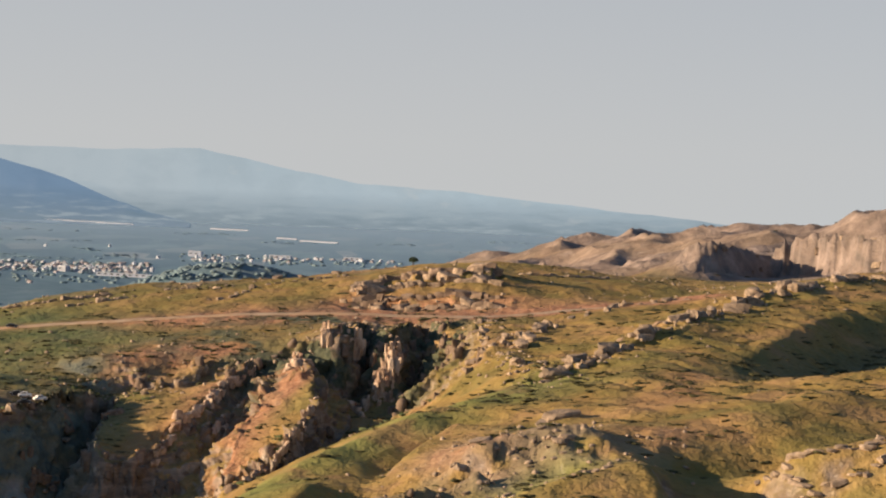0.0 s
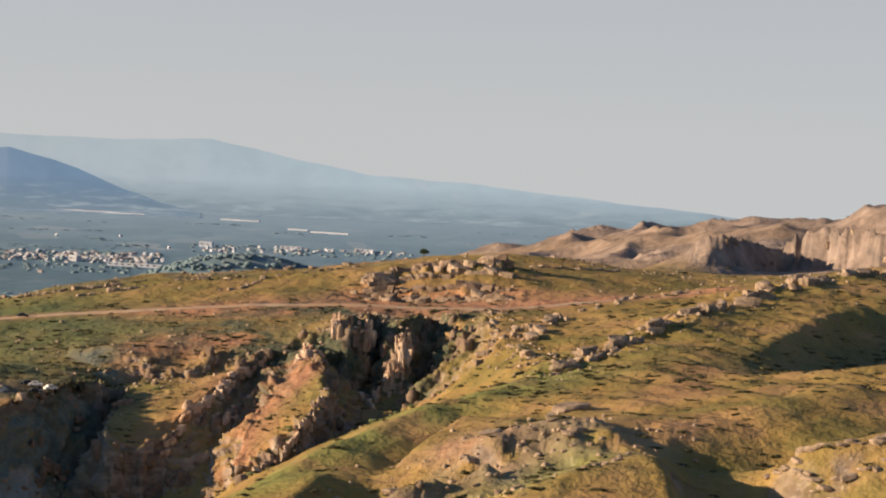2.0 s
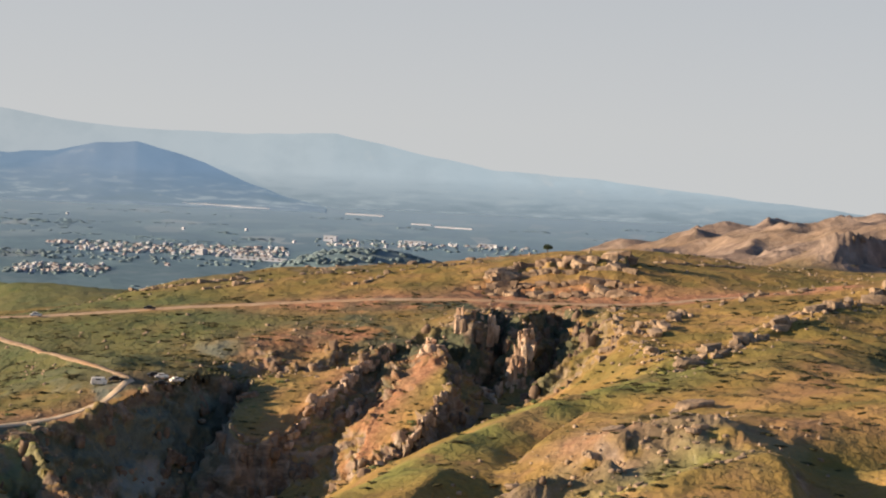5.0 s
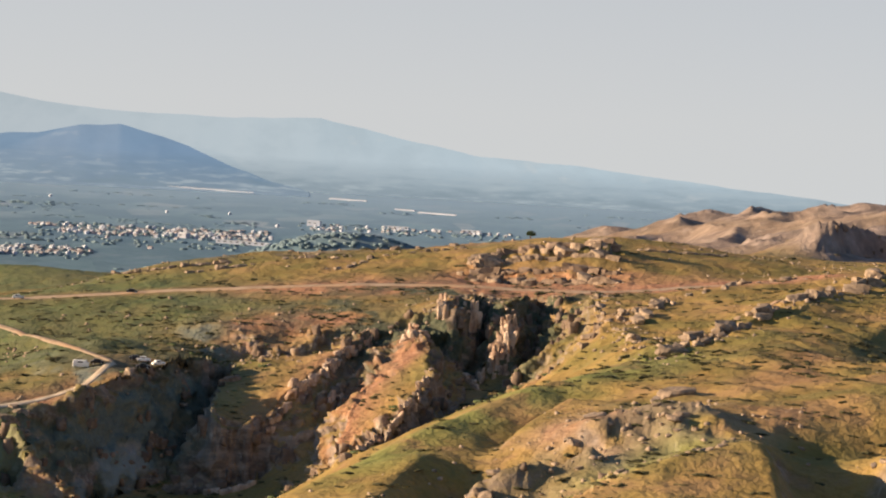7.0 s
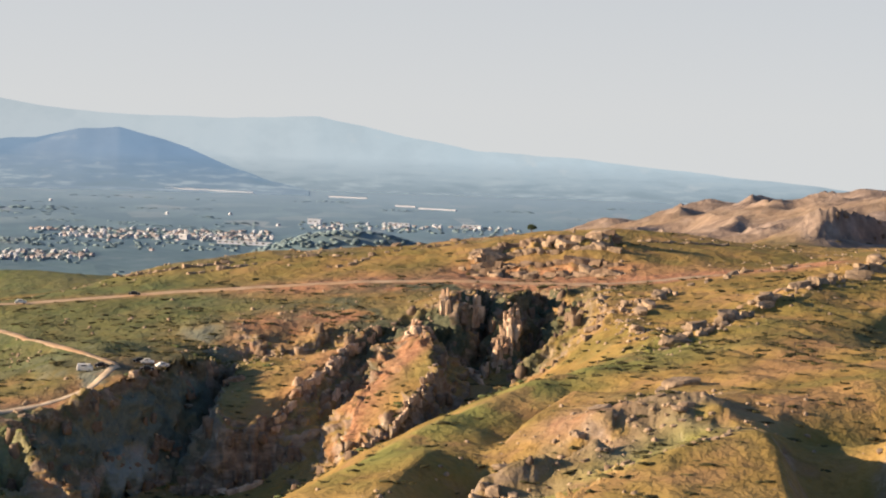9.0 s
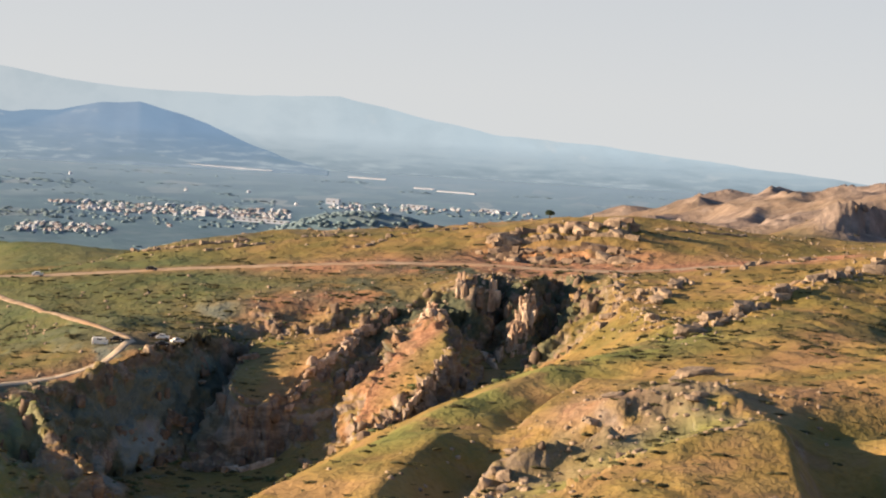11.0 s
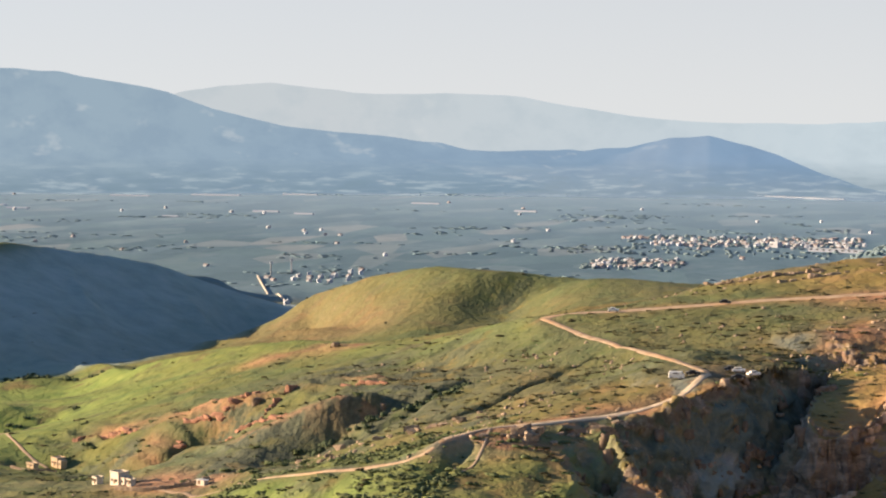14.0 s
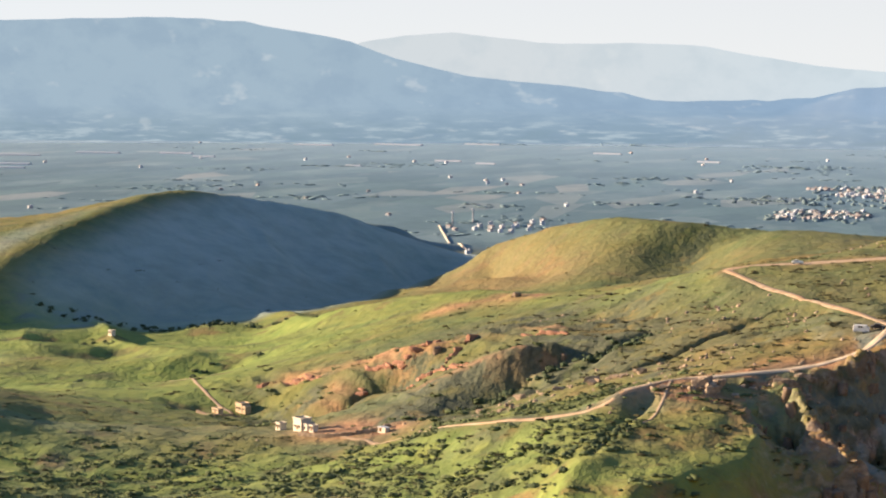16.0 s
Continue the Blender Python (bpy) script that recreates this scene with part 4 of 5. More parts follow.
def angular(seed):
    """A squarish joint-bounded block one metre across, with chipped corners."""
    rng = random.Random(seed)
    bm = bmesh.new()
    bmesh.ops.create_cube(bm, size=1.0)
    bmesh.ops.subdivide_edges(bm, edges=bm.edges[:], cuts=3, use_grid_fill=True)
    cuts = [(Vector((rng.choice((-1, 1)) * rng.uniform(0.4, 1), rng.choice((-1, 1)) * rng.uniform(0.4, 1), rng.uniform(-0.7, 0.9))).normalized(), rng.uniform(0.42, 0.60)) for _ in range(7)]
    shear = rng.uniform(-0.2, 0.2), rng.uniform(-0.2, 0.2)
    for v in bm.verts:
        for nrm, d in cuts:
            over = v.co.dot(nrm) - d
            if over > 0:
                v.co -= nrm * over
        v.co.x += shear[0] * v.co.z
        v.co.y += shear[1] * v.co.z
        v.co += 0.10 * noise.noise_vector(v.co * 2.3 + Vector((seed, 0, 0)))
    return bm


def as_arrays(bm):
    bmesh.ops.triangulate(bm, faces=bm.faces[:])
    bm.verts.index_update()
    v = np.array([v.co[:] for v in bm.verts])
    f = np.array([[w.index for w in q.verts] for q in bm.faces])
    bm.free()
    return v, f


def leafy(seed, sprays=28, size=0.42):
    """A ragged shrub of many small sprays, about one metre in radius."""
    rng = np.random.RandomState(seed)
    d = rng.normal(size=(sprays, 3))
    d /= np.linalg.norm(d, axis=1)[:, None]
    lobes = rng.normal(size=(4, 3)) * (0.42, 0.42, 0.2)
    c = d * (rng.uniform(0.35, 0.75, sprays) ** 0.6)[:, None] + lobes[rng.randint(0, 4, sprays)]
    c[:, 2] = np.abs(c[:, 2]) * 0.8 + 0.08
    vs, fs = [], []
    for i in range(sprays):
        a = rng.normal(size=3)
        a /= np.linalg.norm(a)
        b_ = np.cross(a, rng.normal(size=3))
        b_ /= np.linalg.norm(b_)
        s = size * rng.uniform(0.7, 1.3)
        vs += [c[i] - s * a, c[i] + s * b_ * 0.8, c[i] + s * a, c[i] - s * b_ * 0.8]
        fs += [[4 * i, 4 * i + 1, 4 * i + 2], [4 * i, 4 * i + 2, 4 * i + 3]]
    return np.array(vs), np.array(fs)


def bushy(seed):
    """A rounded bush: three lumpy lobes with loose sprays, about one metre in radius."""
    rng = np.random.RandomState(seed)
    bm = bmesh.new()
    bmesh.ops.create_icosphere(bm, subdivisions=1, radius=1.0)
    v0, f0 = as_arrays(bm)
    vs, fs, off = [], [], 0
    for k in range(3):
        a = rng.uniform(0, 6.28)
        r = rng.uniform(0.4, 0.62)
        v = v0 * (1 + rng.uniform(-0.28, 0.28, (len(v0), 1))) * r * np.array((1.0, 1.0, 0.85)) + (0.42 * math.cos(a), 0.42 * math.sin(a), r * 0.6)
        vs.append(v)
        fs.append(f0 + off)
        off += len(v)
    v, f = leafy(seed + 200, 14, 0.26)
    vs.append(v * (1.1, 1.1, 1.0))
    fs.append(f + off)
    return np.concatenate(vs), np.concatenate(fs)


def spread(weight, count, seed):
    """Random places on the ground, by weight."""
    rng = np.random.RandomState(seed)
    w = weight[:, :VIEW_COLS].astype(np.float64).ravel()
    idx = rng.choice(w.size, count, p=w / w.sum())
    i, j = idx // VIEW_COLS, idx % VIEW_COLS
    r = RG[i] * (1 + rng.uniform(-0.001, 0.001, count))
    a = AZ[j] + rng.uniform(-0.0006, 0.0006, count)
    x, y = -np.sin(a) * r, np.cos(a) * r
    return [(float(p), float(q), ground_z(float(p), float(q))) for p, q in zip(x, y)]


# ================= roads =================
def rounded(points, gap=3.0):
    pts = [Vector((p[0], p[1])) for p in points]
    pts = [pts[0] * 2 - pts[1]] + pts + [pts[-1] * 2 - pts[-2]]
    out = []
    for p0, p1, p2, p3 in zip(pts, pts[1:], pts[2:], pts[3:]):
        steps = max(2, int((p2 - p1).length / gap))
        for s in range(steps):
            t = s / steps
            out.append(0.5 * (2 * p1 + (p2 - p0) * t + (2 * p0 - 5 * p1 + 4 * p2 - p3) * t * t + (3 * p1 - p0 - 3 * p2 + p3) * t ** 3))
    out.append(pts[-2])
    return out


def track(name, points, width, mat, label, lift=0.14):
    """A strip laid on the ground with ragged verges."""
    line = rounded(points)
    rows = []
    for i, p in enumerate(line):
        d = (line[min(i + 1, len(line) - 1)] - line[max(i - 1, 0)]).normalized()
        side = Vector((-d.y, d.x))
        row = []
        for k in (-1.0, -0.85, -0.3, 0.3, 0.85, 1.0):
            w = width / 2 * k * (1 + 0.25 * noise.noise(Vector((p.x * 0.08, p.y * 0.08, k))))
            q = p + side * w
            row.append((q.x, q.y, ground_z(q.x, q.y) + (lift if abs(k) < 0.99 else -0.1)))
        rows.append(row)
    a = np.array(rows)
    ob = sheet(name, a[:, :, 0], a[:, :, 1], a[:, :, 2], mat)
    return tagged(ob, label, "road", kind="structure")


def dirt_material():
    m, n, l, b = material("packed dirt", 0.95)
    pos = n.new("ShaderNodeNewGeometry").outputs["Position"]
    c = ramp(n, l, noise_node(n, l, pos, 0.25, 6, 0.7), (0.3, (0.25, 0.18, 0.12)), (0.5, (0.38, 0.285, 0.20)), (0.7, (0.49, 0.40, 0.30)))
    c = mix(n, l, ramp_value(n, l, noise_node(n, l, pos, 0.04, 3), 0.5, 0.65), c, (0.43, 0.29, 0.18))
    l.new(c, b.inputs["Base Color"])
    return m


DIRT = dirt_material()
PALE_DIRT = simple("pale dirt", (0.53, 0.44, 0.33), 0.95, 0.25, 0.2)
PALE_ROAD = simple("pale gravel", (0.55, 0.50, 0.42), 0.9, 0.2, 0.3)


def xy(*names):
    out = []
    for nme in names:
        for p in LANDFORM[nme]:
            q = (float(p[0]), float(p[1]))
            if not out or math.dist(q, out[-1]) > 2:
                out.append(q)
    return out


track("dirt_road", xy("upper road", "upper road east"), 6.5, DIRT, "tan dirt road along the hillside above the gorge")
track("dirt_road", xy("link road"), 2.8, DIRT, "tan dirt road winding down the slope")
track("dirt_road", xy("lower road"), 2.8, PALE_DIRT, "pale dirt road along the gorge rim")
track("dirt_road", [(-152, 585), (-162, 567), (-171, 564), (-199, 576), (-232, 607), (-262, 632), (-284, 645)], 1.6, DIRT, "narrow dirt track towards the farmhouses")
track("dirt_road", [(-152, 585), (-150, 566), (-152, 548), (-160, 530)], 0.9, DIRT, "narrow footpath down the grassy spur")
track("dirt_road", [(-470, 850), (-440, 830), (-420, 800), (-400, 775), (-384, 762)], 1.5, DIRT, "dirt track across the green valley floor")
track("canal", [(-617, 1672), (-690, 1840), (-850, 2211)], 2.2, PALE_ROAD, "straight pale concrete canal towards the village", 1.2)
track("dirt_road", [(40, 362), (44, 369), (55, 381), (65, 392)], 1.8, DIRT, "pale narrow footpath along a grassy brow")
track("dirt_road", [(96, 655), (112, 680), (128, 705), (150, 735), (172, 770)], 2.2, DIRT, "faint footpath across the grassy slope")

# ================= rocks =================
LIMESTONE = simple("limestone", (0.32, 0.25, 0.185), 0.9, 0.55, 0.7)
CLIFF_STONE = simple("cliff stone", (0.24, 0.18, 0.135), 0.92, 0.5, 0.35)
rock_forms = [angular(s) for s in range(8)]
rock_meshes = []
for s, bm in enumerate(rock_forms):
    me = bpy.data.meshes.new("boulder")
    bm.to_mesh(me)
    bm.free()
    me.materials.append(LIMESTONE)
    rock_meshes.append(me)


def boulders(count, line, width, low, high, label, seed, squat=0.75):
    rng = random.Random(seed)
    pts = rounded(LANDFORM[line] if isinstance(line, str) else line, 1.5)
    for i in range(count):
        k = rng.randrange(len(pts) - 1)
        p, ahead = pts[k], pts[k + 1] - pts[k]
        x, y = p.x + rng.gauss(0, width), p.y + rng.gauss(0, width)
        s = low + (high - low) * rng.random() ** 2
        ob = new("boulder", rock_meshes[rng.randrange(8)])
        ob.matrix_world = Matrix.LocRotScale((x, y, ground_z(x, y) + s * squat * 0.18), Euler((rng.uniform(-0.25, 0.25), rng.uniform(-0.25, 0.25), math.atan2(ahead.y, ahead.x) + rng.gauss(0, 0.4))), (s * rng.uniform(0.9, 1.7), s * rng.uniform(0.6, 1.0), s * squat * rng.uniform(0.55, 1.0)))
        tagged(ob, label, "boulder", "boulders on the hillsides")


boulders(95, "rock band", 2.0, 2.0, 6.5, "pale weathered limestone boulder in a rocky band", 1)
boulders(22, "outcrop head", 4.0, 3.0, 8.0, "brown limestone boulder on the rocky outcrop", 2)
boulders(14, "outcrop foot", 4.0, 2.5, 6.0, "brown limestone boulder below the rocky outcrop", 3)
boulders(14, "plateau crest", 5.0, 1.5, 4.0, "weathered limestone boulder along the plateau crest", 4, 0.6)
boulders(18, "east edge", 4.0, 1.8, 4.2, "pale limestone boulder beside the gorge head", 5)
boulders(20, "ravine bank", 6.0, 1.5, 3.6, "pale boulder on the bank of a gully", 6)
boulders(6, "near rock", 6.0, 1.6, 3.6, "large lichen-grey limestone boulder in dry grass", 7, 0.6)
boulders(18, "knoll", 9.0, 1.2, 4.0, "grey-pink limestone boulder on a rounded knoll", 8, 0.55)
boulders(8, "notch east lip", 4.0, 2.0, 4.5, "sunlit limestone boulder above a shaded hollow", 9)
boulders(18, "gorge rim", 4.0, 1.2, 3.0, "orange-brown limestone boulder on the gorge rim", 10)
boulders(10, "gorge rim west", 2.5, 1.5, 3.2, "brown boulder at the rim of the shaded cliff", 11)
boulders(8, "pale cliff head", 4.0, 2.0, 5.0, "pale boulder on the far bare cliff", 12)
boulders(26, [(48, 650), (64, 668), (72, 690), (84, 713)], 3.2, 2.0, 5.0, "tan limestone boulder in a broken row above the gorge head", 13)
boulders(16, [(88, 722), (103, 745), (120, 764), (138, 782)], 2.5, 2.0, 4.2, "dark weathered boulder along a grassy ledge", 14, 0.6)
boulders(12, [(30, 450), (45, 462), (58, 470), (66, 464)], 7.0, 1.0, 3.0, "lichen-grey limestone boulder on a rocky dome", 15, 0.5)
boulders(14, [(-148, 576), (-142, 579), (-137, 586)], 2.5, 1.8, 4.2, "brown boulder beside the dirt road", 17)
boulders(9, [(-121, 598), (-115, 602)], 1.8, 2.0, 4.2, "brown boulder beside the dirt road", 18)
slab = new("boulder", rock_meshes[3])
slab.matrix_world = Matrix.LocRotScale((62, 516, ground_z(62, 516) + 0.4), Euler((0.1, -0.12, 0.25)), (9.5, 5.5, 2.8))
tagged(slab, "large pale limestone slab behind a rocky dome", "boulder", "boulders on the hillsides")
boulders(8, [(-182, 741), (-171, 731), (-163, 726)], 2.0, 0.9, 2.0, "pale stone in a loose row on the green slope", 19, 0.6)
boulders(10, [(56, 430), (62, 432), (66, 434)], 2.0, 0.9, 2.2, "pale flat stone on a grassy shelf", 16, 0.5)

# standing rock at the gorge head
def rock_face_material():
    m, n, l, b = material("rock face", 0.92)
    pos = n.new("ShaderNodeNewGeometry").outputs["Position"]
    tall = n.new("ShaderNodeVectorMath")
    tall.operation = "MULTIPLY"
    tall.inputs[1].default_value = (1.0, 1.0, 0.3)
    l.new(pos, tall.inputs[0])
    f = noise_node(n, l, tall.outputs[0], 0.3, 6, 0.65)
    c = ramp(n, l, f, (0.32, (0.15, 0.108, 0.085)), (0.43, (0.36, 0.26, 0.19)), (0.54, (0.53, 0.41, 0.31)), (0.66, (0.66, 0.56, 0.45)))
    c = mix(n, l, calc(n, l, "MULTIPLY", ramp_value(n, l, noise_node(n, l, pos, 0.15, 4), 0.56, 0.70), 0.6), c, (0.40, 0.20, 0.115))
    l.new(c, b.inputs["Base Color"])
    bump = n.new("ShaderNodeBump")
    bump.inputs["Strength"].default_value = 0.8
    bump.inputs["Distance"].default_value = 0.7
    l.new(noise_node(n, l, pos, 0.7, 6, 0.7), bump.inputs["Height"])
    l.new(bump.outputs[0], b.inputs["Normal"])
    return m


ROCK_FACE = rock_face_material()


block_meshes = {}
RED_EARTH = simple("red earth", (0.33, 0.18, 0.125), 0.95, 0.45, 0.5)
for stone in (ROCK_FACE, CLIFF_STONE, LIMESTONE, RED_EARTH):
    block_meshes[stone.name] = []
    for k in range(9):
        bm = angular(k + 20)
        me = bpy.data.meshes.new("block")
        bm.to_mesh(me)
        bm.free()
        me.materials.append(stone)
        block_meshes[stone.name].append(me)


def heap(name, blocks, mat, label, category, group=""):
    """One mass of jammed angular blocks: place, size in three directions and turn of each."""
    rng = random.Random(len(blocks))
    mass = root(name, label, category, group)
    base = min(blocks, key=lambda b: b[0][2])[0]
    mass.location = base
    for (x, y, z), size, turn in blocks:
        ob = new("block", block_meshes[mat.name][rng.randrange(9)])
        ob.parent = mass
        ob.matrix_basis = Matrix.LocRotScale((x - base[0], y - base[1], z - base[2]), Euler((rng.uniform(-0.2, 0.2), rng.uniform(-0.2, 0.2), turn)), size)
    return mass


def rock_pillar(x, y, top, foot, w, lean=(0.0, 0.0), seed=0):
    """A column of ledged limestone blocks, grown into the wall behind it."""
    rng = random.Random(seed)
    blocks, z = [], foot
    while z < top:
        k = (z - foot) / (top - foot)
        wide = w * (1.25 - 0.55 * k)
        for _ in range(4):
            a = rng.uniform(0.34, 0.6) * wide
            blocks.append(((x + lean[0] * (k - 1) + rng.gauss(0, 0.26) * wide, y + lean[1] * (k - 1) + rng.gauss(0, 0.2) * wide, z + rng.uniform(-0.6, 0.6)), (a, a * rng.uniform(0.8, 1.2), rng.uniform(5.0, 8.5)), rng.uniform(0, 3)))
        z += 2.8
    return heap("rock_pillar", blocks, ROCK_FACE, "orange-brown limestone pillar standing at the gorge head", "rock pillar", "pillars of the gorge head")


def rock_rib(points, low, high, label, seed, thick=1.0, sink=0.25, gap=1.6, tall=1.0, mat=None):
    """A jagged rib of blocks that follows the ground along a line."""
    rng = random.Random(seed)
    line = rounded(points, gap)
    blocks = []
    for p, q in zip(line, line[1:] + line[-2:-1]):
        turn = math.atan2((q - p).y, (q - p).x)
        s = rng.uniform(low, high)
        x, y = p.x + rng.gauss(0, 0.5), p.y + rng.gauss(0, 0.5)
        h = s * tall * rng.uniform(0.6, 1.2)
        blocks.append(((x, y, ground_z(x, y) + h * (0.5 - sink) * 0.6), (s * rng.uniform(1.0, 1.7), s * thick * rng.uniform(0.6, 1.0), h), turn + rng.gauss(0, 0.25)))
    return heap("rock_rib", blocks, mat or ROCK_FACE, label, "rock", "rock ribs of the hillsides")


rock_pillar(4.4, 711, -64.6, -69, 4.0, (0.5, 2.0), 1)
rock_pillar(8.5, 713, -66.6, -70, 3.4, (0.0, 2.0), 4)
rock_pillar(13.4, 714, -66.2, -71, 3.6, (-0.5, 2.0), 2)
rock_pillar(28.0, 704, -69.0, -80, 3.4, (1.0, 4.0), 3)
rock_pillar(25.8, 702, -72.0, -86, 3.4, (2.0, 5.0), 11)
rock_pillar(22.5, 693, -80.5, -95, 3.6, (0.5, 6.0), 5)
rock_pillar(26.5, 691, -84.0, -95, 2.8, (1.0, 4.0), 9)
rock_pillar(18.5, 687, -87.0, -97, 2.8, (1.0, 3.0), 8)
rock_pillar(-6, 704, -75.5, -82, 2.6, (0.5, 3.0), 7)
rock_rib([(1, 651), (-4, 627), (-10, 609), (-17, 593)], 1.5, 3.2, "pale jagged limestone rib along the crest of the gorge spur", 31, thick=0.6, tall=1.2)
rock_rib([(-22, 683), (-26, 671), (-30, 657)], 1.8, 3.2, "pale leaning limestone fin in the gorge", 32, thick=0.6, tall=1.2)
rock_rib([(-20, 703), (-24, 693), (-30, 683), (-36, 662), (-42, 650), (-47, 638)], 1.6, 3.6, "brown limestone ledge along the rim of the gorge", 33, thick=0.8)
rock_rib([(-4, 705), (-8, 689), (-2, 699)], 1.6, 3.4, "orange limestone crag on the gorge spur", 34)
rock_rib([(-64, 623), (-58, 620), (-55, 622), (-51, 623)], 1.8, 3.4, "orange limestone lip at the tip of the grassy nose", 35, thick=0.9, tall=0.8)
rock_rib([(-84, 634), (-76, 643), (-69, 656), (-61, 665)], 1.6, 3.4, "grey limestone ledge across the shaded cliff", 36, thick=0.8, mat=CLIFF_STONE)
rock_rib([(-101, 619), (-95, 616), (-87, 625), (-81, 628)], 1.4, 3.0, "grey limestone ledge low on the shaded cliff", 37, mat=CLIFF_STONE)
rock_rib([(16, 699), (13, 689), (17, 675)], 1.8, 3.2, "brown limestone rib below the pillars", 38)
for k, line in enumerate(([(-322, 757), (-301, 750), (-290, 753)], [(-320, 746), (-287, 730), (-260, 708)], [(-384, 791), (-371, 792), (-348, 770)], [(-280, 724), (-279, 738), (-272, 748)], [(-250, 740), (-240, 735), (-230, 728)])):
    rock_rib(line, 1.6, 4.0, "reddish bare earth bank on the landslip", 90 + k, 0.8, 0.4, 2.4, 0.55, RED_EARTH)
for k, line in enumerate(([(-121, 836), (-108, 838), (-97, 842), (-84, 846)], [(-60, 848), (-50, 851), (-40, 848)], [(-40, 818), (-33, 822), (-24, 846), (-16, 850)], [(-8, 855), (2, 860), (12, 866)], [(-96, 826), (-84, 830), (-72, 838)], [(84, 842), (100, 846), (118, 850)])):
    rock_rib(line, 1.2, 3.6, "pale weathered limestone ledge on the plateau crest", 70 + k, 0.9, 0.35, 3.2, 0.55, LIMESTONE)
for k, line in enumerate(([(100, 434), (108, 431), (116, 429), (125, 432)], [(97, 440), (101, 430), (106, 421)], [(108, 424), (116, 423), (124, 426)])):
    rock_rib(line, 1.2, 3.2, "sunlit limestone ledge on a grassy brow", 80 + k, 1.0, 0.4, 1.8, 0.45, LIMESTONE)
for off, low, high in ((0.0, 3.0, 6.0), (0.33, 2.5, 5.0), (0.7, 2.5, 5.5), (1.0, 3.0, 6.0)):
    row = [(float(a[0] * (1 - off) + b[0] * off), float(a[1] * (1 - off) + b[1] * off)) for a, b in zip(LANDFORM["outcrop foot"], LANDFORM["outcrop head"])]
    rock_rib(row, low, high, "layered brown limestone ledge of the outcrop above the road", 50 + int(off * 10), 0.9, 0.25, 2.6, 0.75, LIMESTONE if off == 0.7 else CLIFF_STONE)
stone_forms = [as_arrays(rock_shape(s + 50, 1)) for s in range(5)]
stones = spread(np.clip(1.6 * dome + 1.6 * close_to(6, "rock band", "outcrop foot", "outcrop head", "near rock", "gorge rim", "notch east lip", "east edge") + 0.15 * stony + 1.2 * close_to(24, "plateau crest", "plateau crest east") + 0.9 * close_to(20, "ravine bank", "knoll", "near rock", "near rock foot", "notch east lip", "east crest") + 0.5 * close_to(10, "lower road", "hill flank", "gorge rim west") + 0.25 * close_to(30, "mid slope") + 0.004, 0, 1.5) * (1 - roads) * here * (1 - step(1000, 1150, GR)), 2200, 5)
pooled("loose_stones", stone_forms, [(i % 5, placed(x, y, z, 0.5 + 2.3 * random.random() ** 2, 0.7, 0.5, 1.2)) for i, (x, y, z) in enumerate(stones)], LIMESTONE, "scattered pale limestone rubble in dry grass", "rubble")
crag_forms = [as_arrays(angular(s + 90)) for s in range(5)]
slope_now = np.clip(step(0.6, 1.2, slope) * wild * here, 0, 1) * (1 - 0.8 * step(58, 74, -GX))
crags = spread(slope_now * (1 - 0.85 * close_to(14, "spur crest", "spur west side")) + 1e-9, 260, 6)
pooled("cliff_blocks", crag_forms, [(i % 5, placed(x, y, z - 0.3, random.uniform(1.2, 3.4), random.uniform(1.0, 2.4), 0.25)) for i, (x, y, z) in enumerate(crags)], CLIFF_STONE, "jutting brown rock blocks on the gorge walls", "rock")


# ================= scrub =================
def leaf_material(name, colour):
    m, n, l, b = material(name, 0.85)
    geo = n.new("ShaderNodeNewGeometry")
    f = noise_node(n, l, geo.outputs["Position"], 0.12, 3)
    c = ramp(n, l, f, (0.35, tuple(v * 0.6 for v in colour)), (0.65, tuple(v * 1.35 for v in colour)))
    c = mix(n, l, calc(n, l, "MULTIPLY", geo.outputs["Random Per Island"], 0.5), c, tuple(v * 1.6 for v in colour))
    l.new(c, b.inputs["Base Color"])
    return m


# dark scrub colour, doubling as the small shadows of shrubs and terraces
SCRUB = leaf_material("scrub leaves", (0.060, 0.058, 0.028))
THICKET = leaf_material("thicket leaves", (0.082, 0.104, 0.046))
DARK_LEAF = leaf_material("dark leaves", (0.054, 0.076, 0.042))
# pale blue tone: distance haze put into the leaf colour
GROVE = leaf_material("hazed olive leaves", (0.145, 0.22, 0.262))
shrub_forms = [bushy(s) for s in range(6)]
meadow = close_to(45, "valley floor", "valley meadow")
west_meadow = step(345, 440, -GX)
thick = (1 - 0.85 * west_meadow) * np.clip(0.9 * shady_scrub + close_to(42, "scrub valley", "scrub valley near") + 0.6 * close_to(12, "ravine", "west spur gully", "gorge floor", "gorge west foot") + 0.5 * close_to(35, "house terrace"), 0, 1)
thin_w = np.clip(0.10 + 0.35 * close_to(45, "mid slope", "plateau crest", "hill flank", "east hill foot", "upper road") + 0.2 * gorge + 0.22 * close_to(60, "east slope a", "slope b", "knoll", "hollow rim"), 0, 1)
field_w = here * (1 - roads) * (1 - 0.7 * nose) * (1 - 0.9 * gorge * step(0.45, 0.8, slope)) * (1 - np.exp(-((GX - 18) / 30) ** 4 - ((GY - 705) / 40) ** 4)) * (1 - 0.95 * meadow) * (1 - step(1300, 1500, GR)) * (1 - 0.9 * step(0.9, 1.3, slope)) * (0.35 + 0.65 * step(-0.35, 0.3, bumps(GX, GY, 14, 21)))
sparse = spread(thin_w * field_w, 4600, 7)
dense = spread(thick * field_w, 3300, 8)
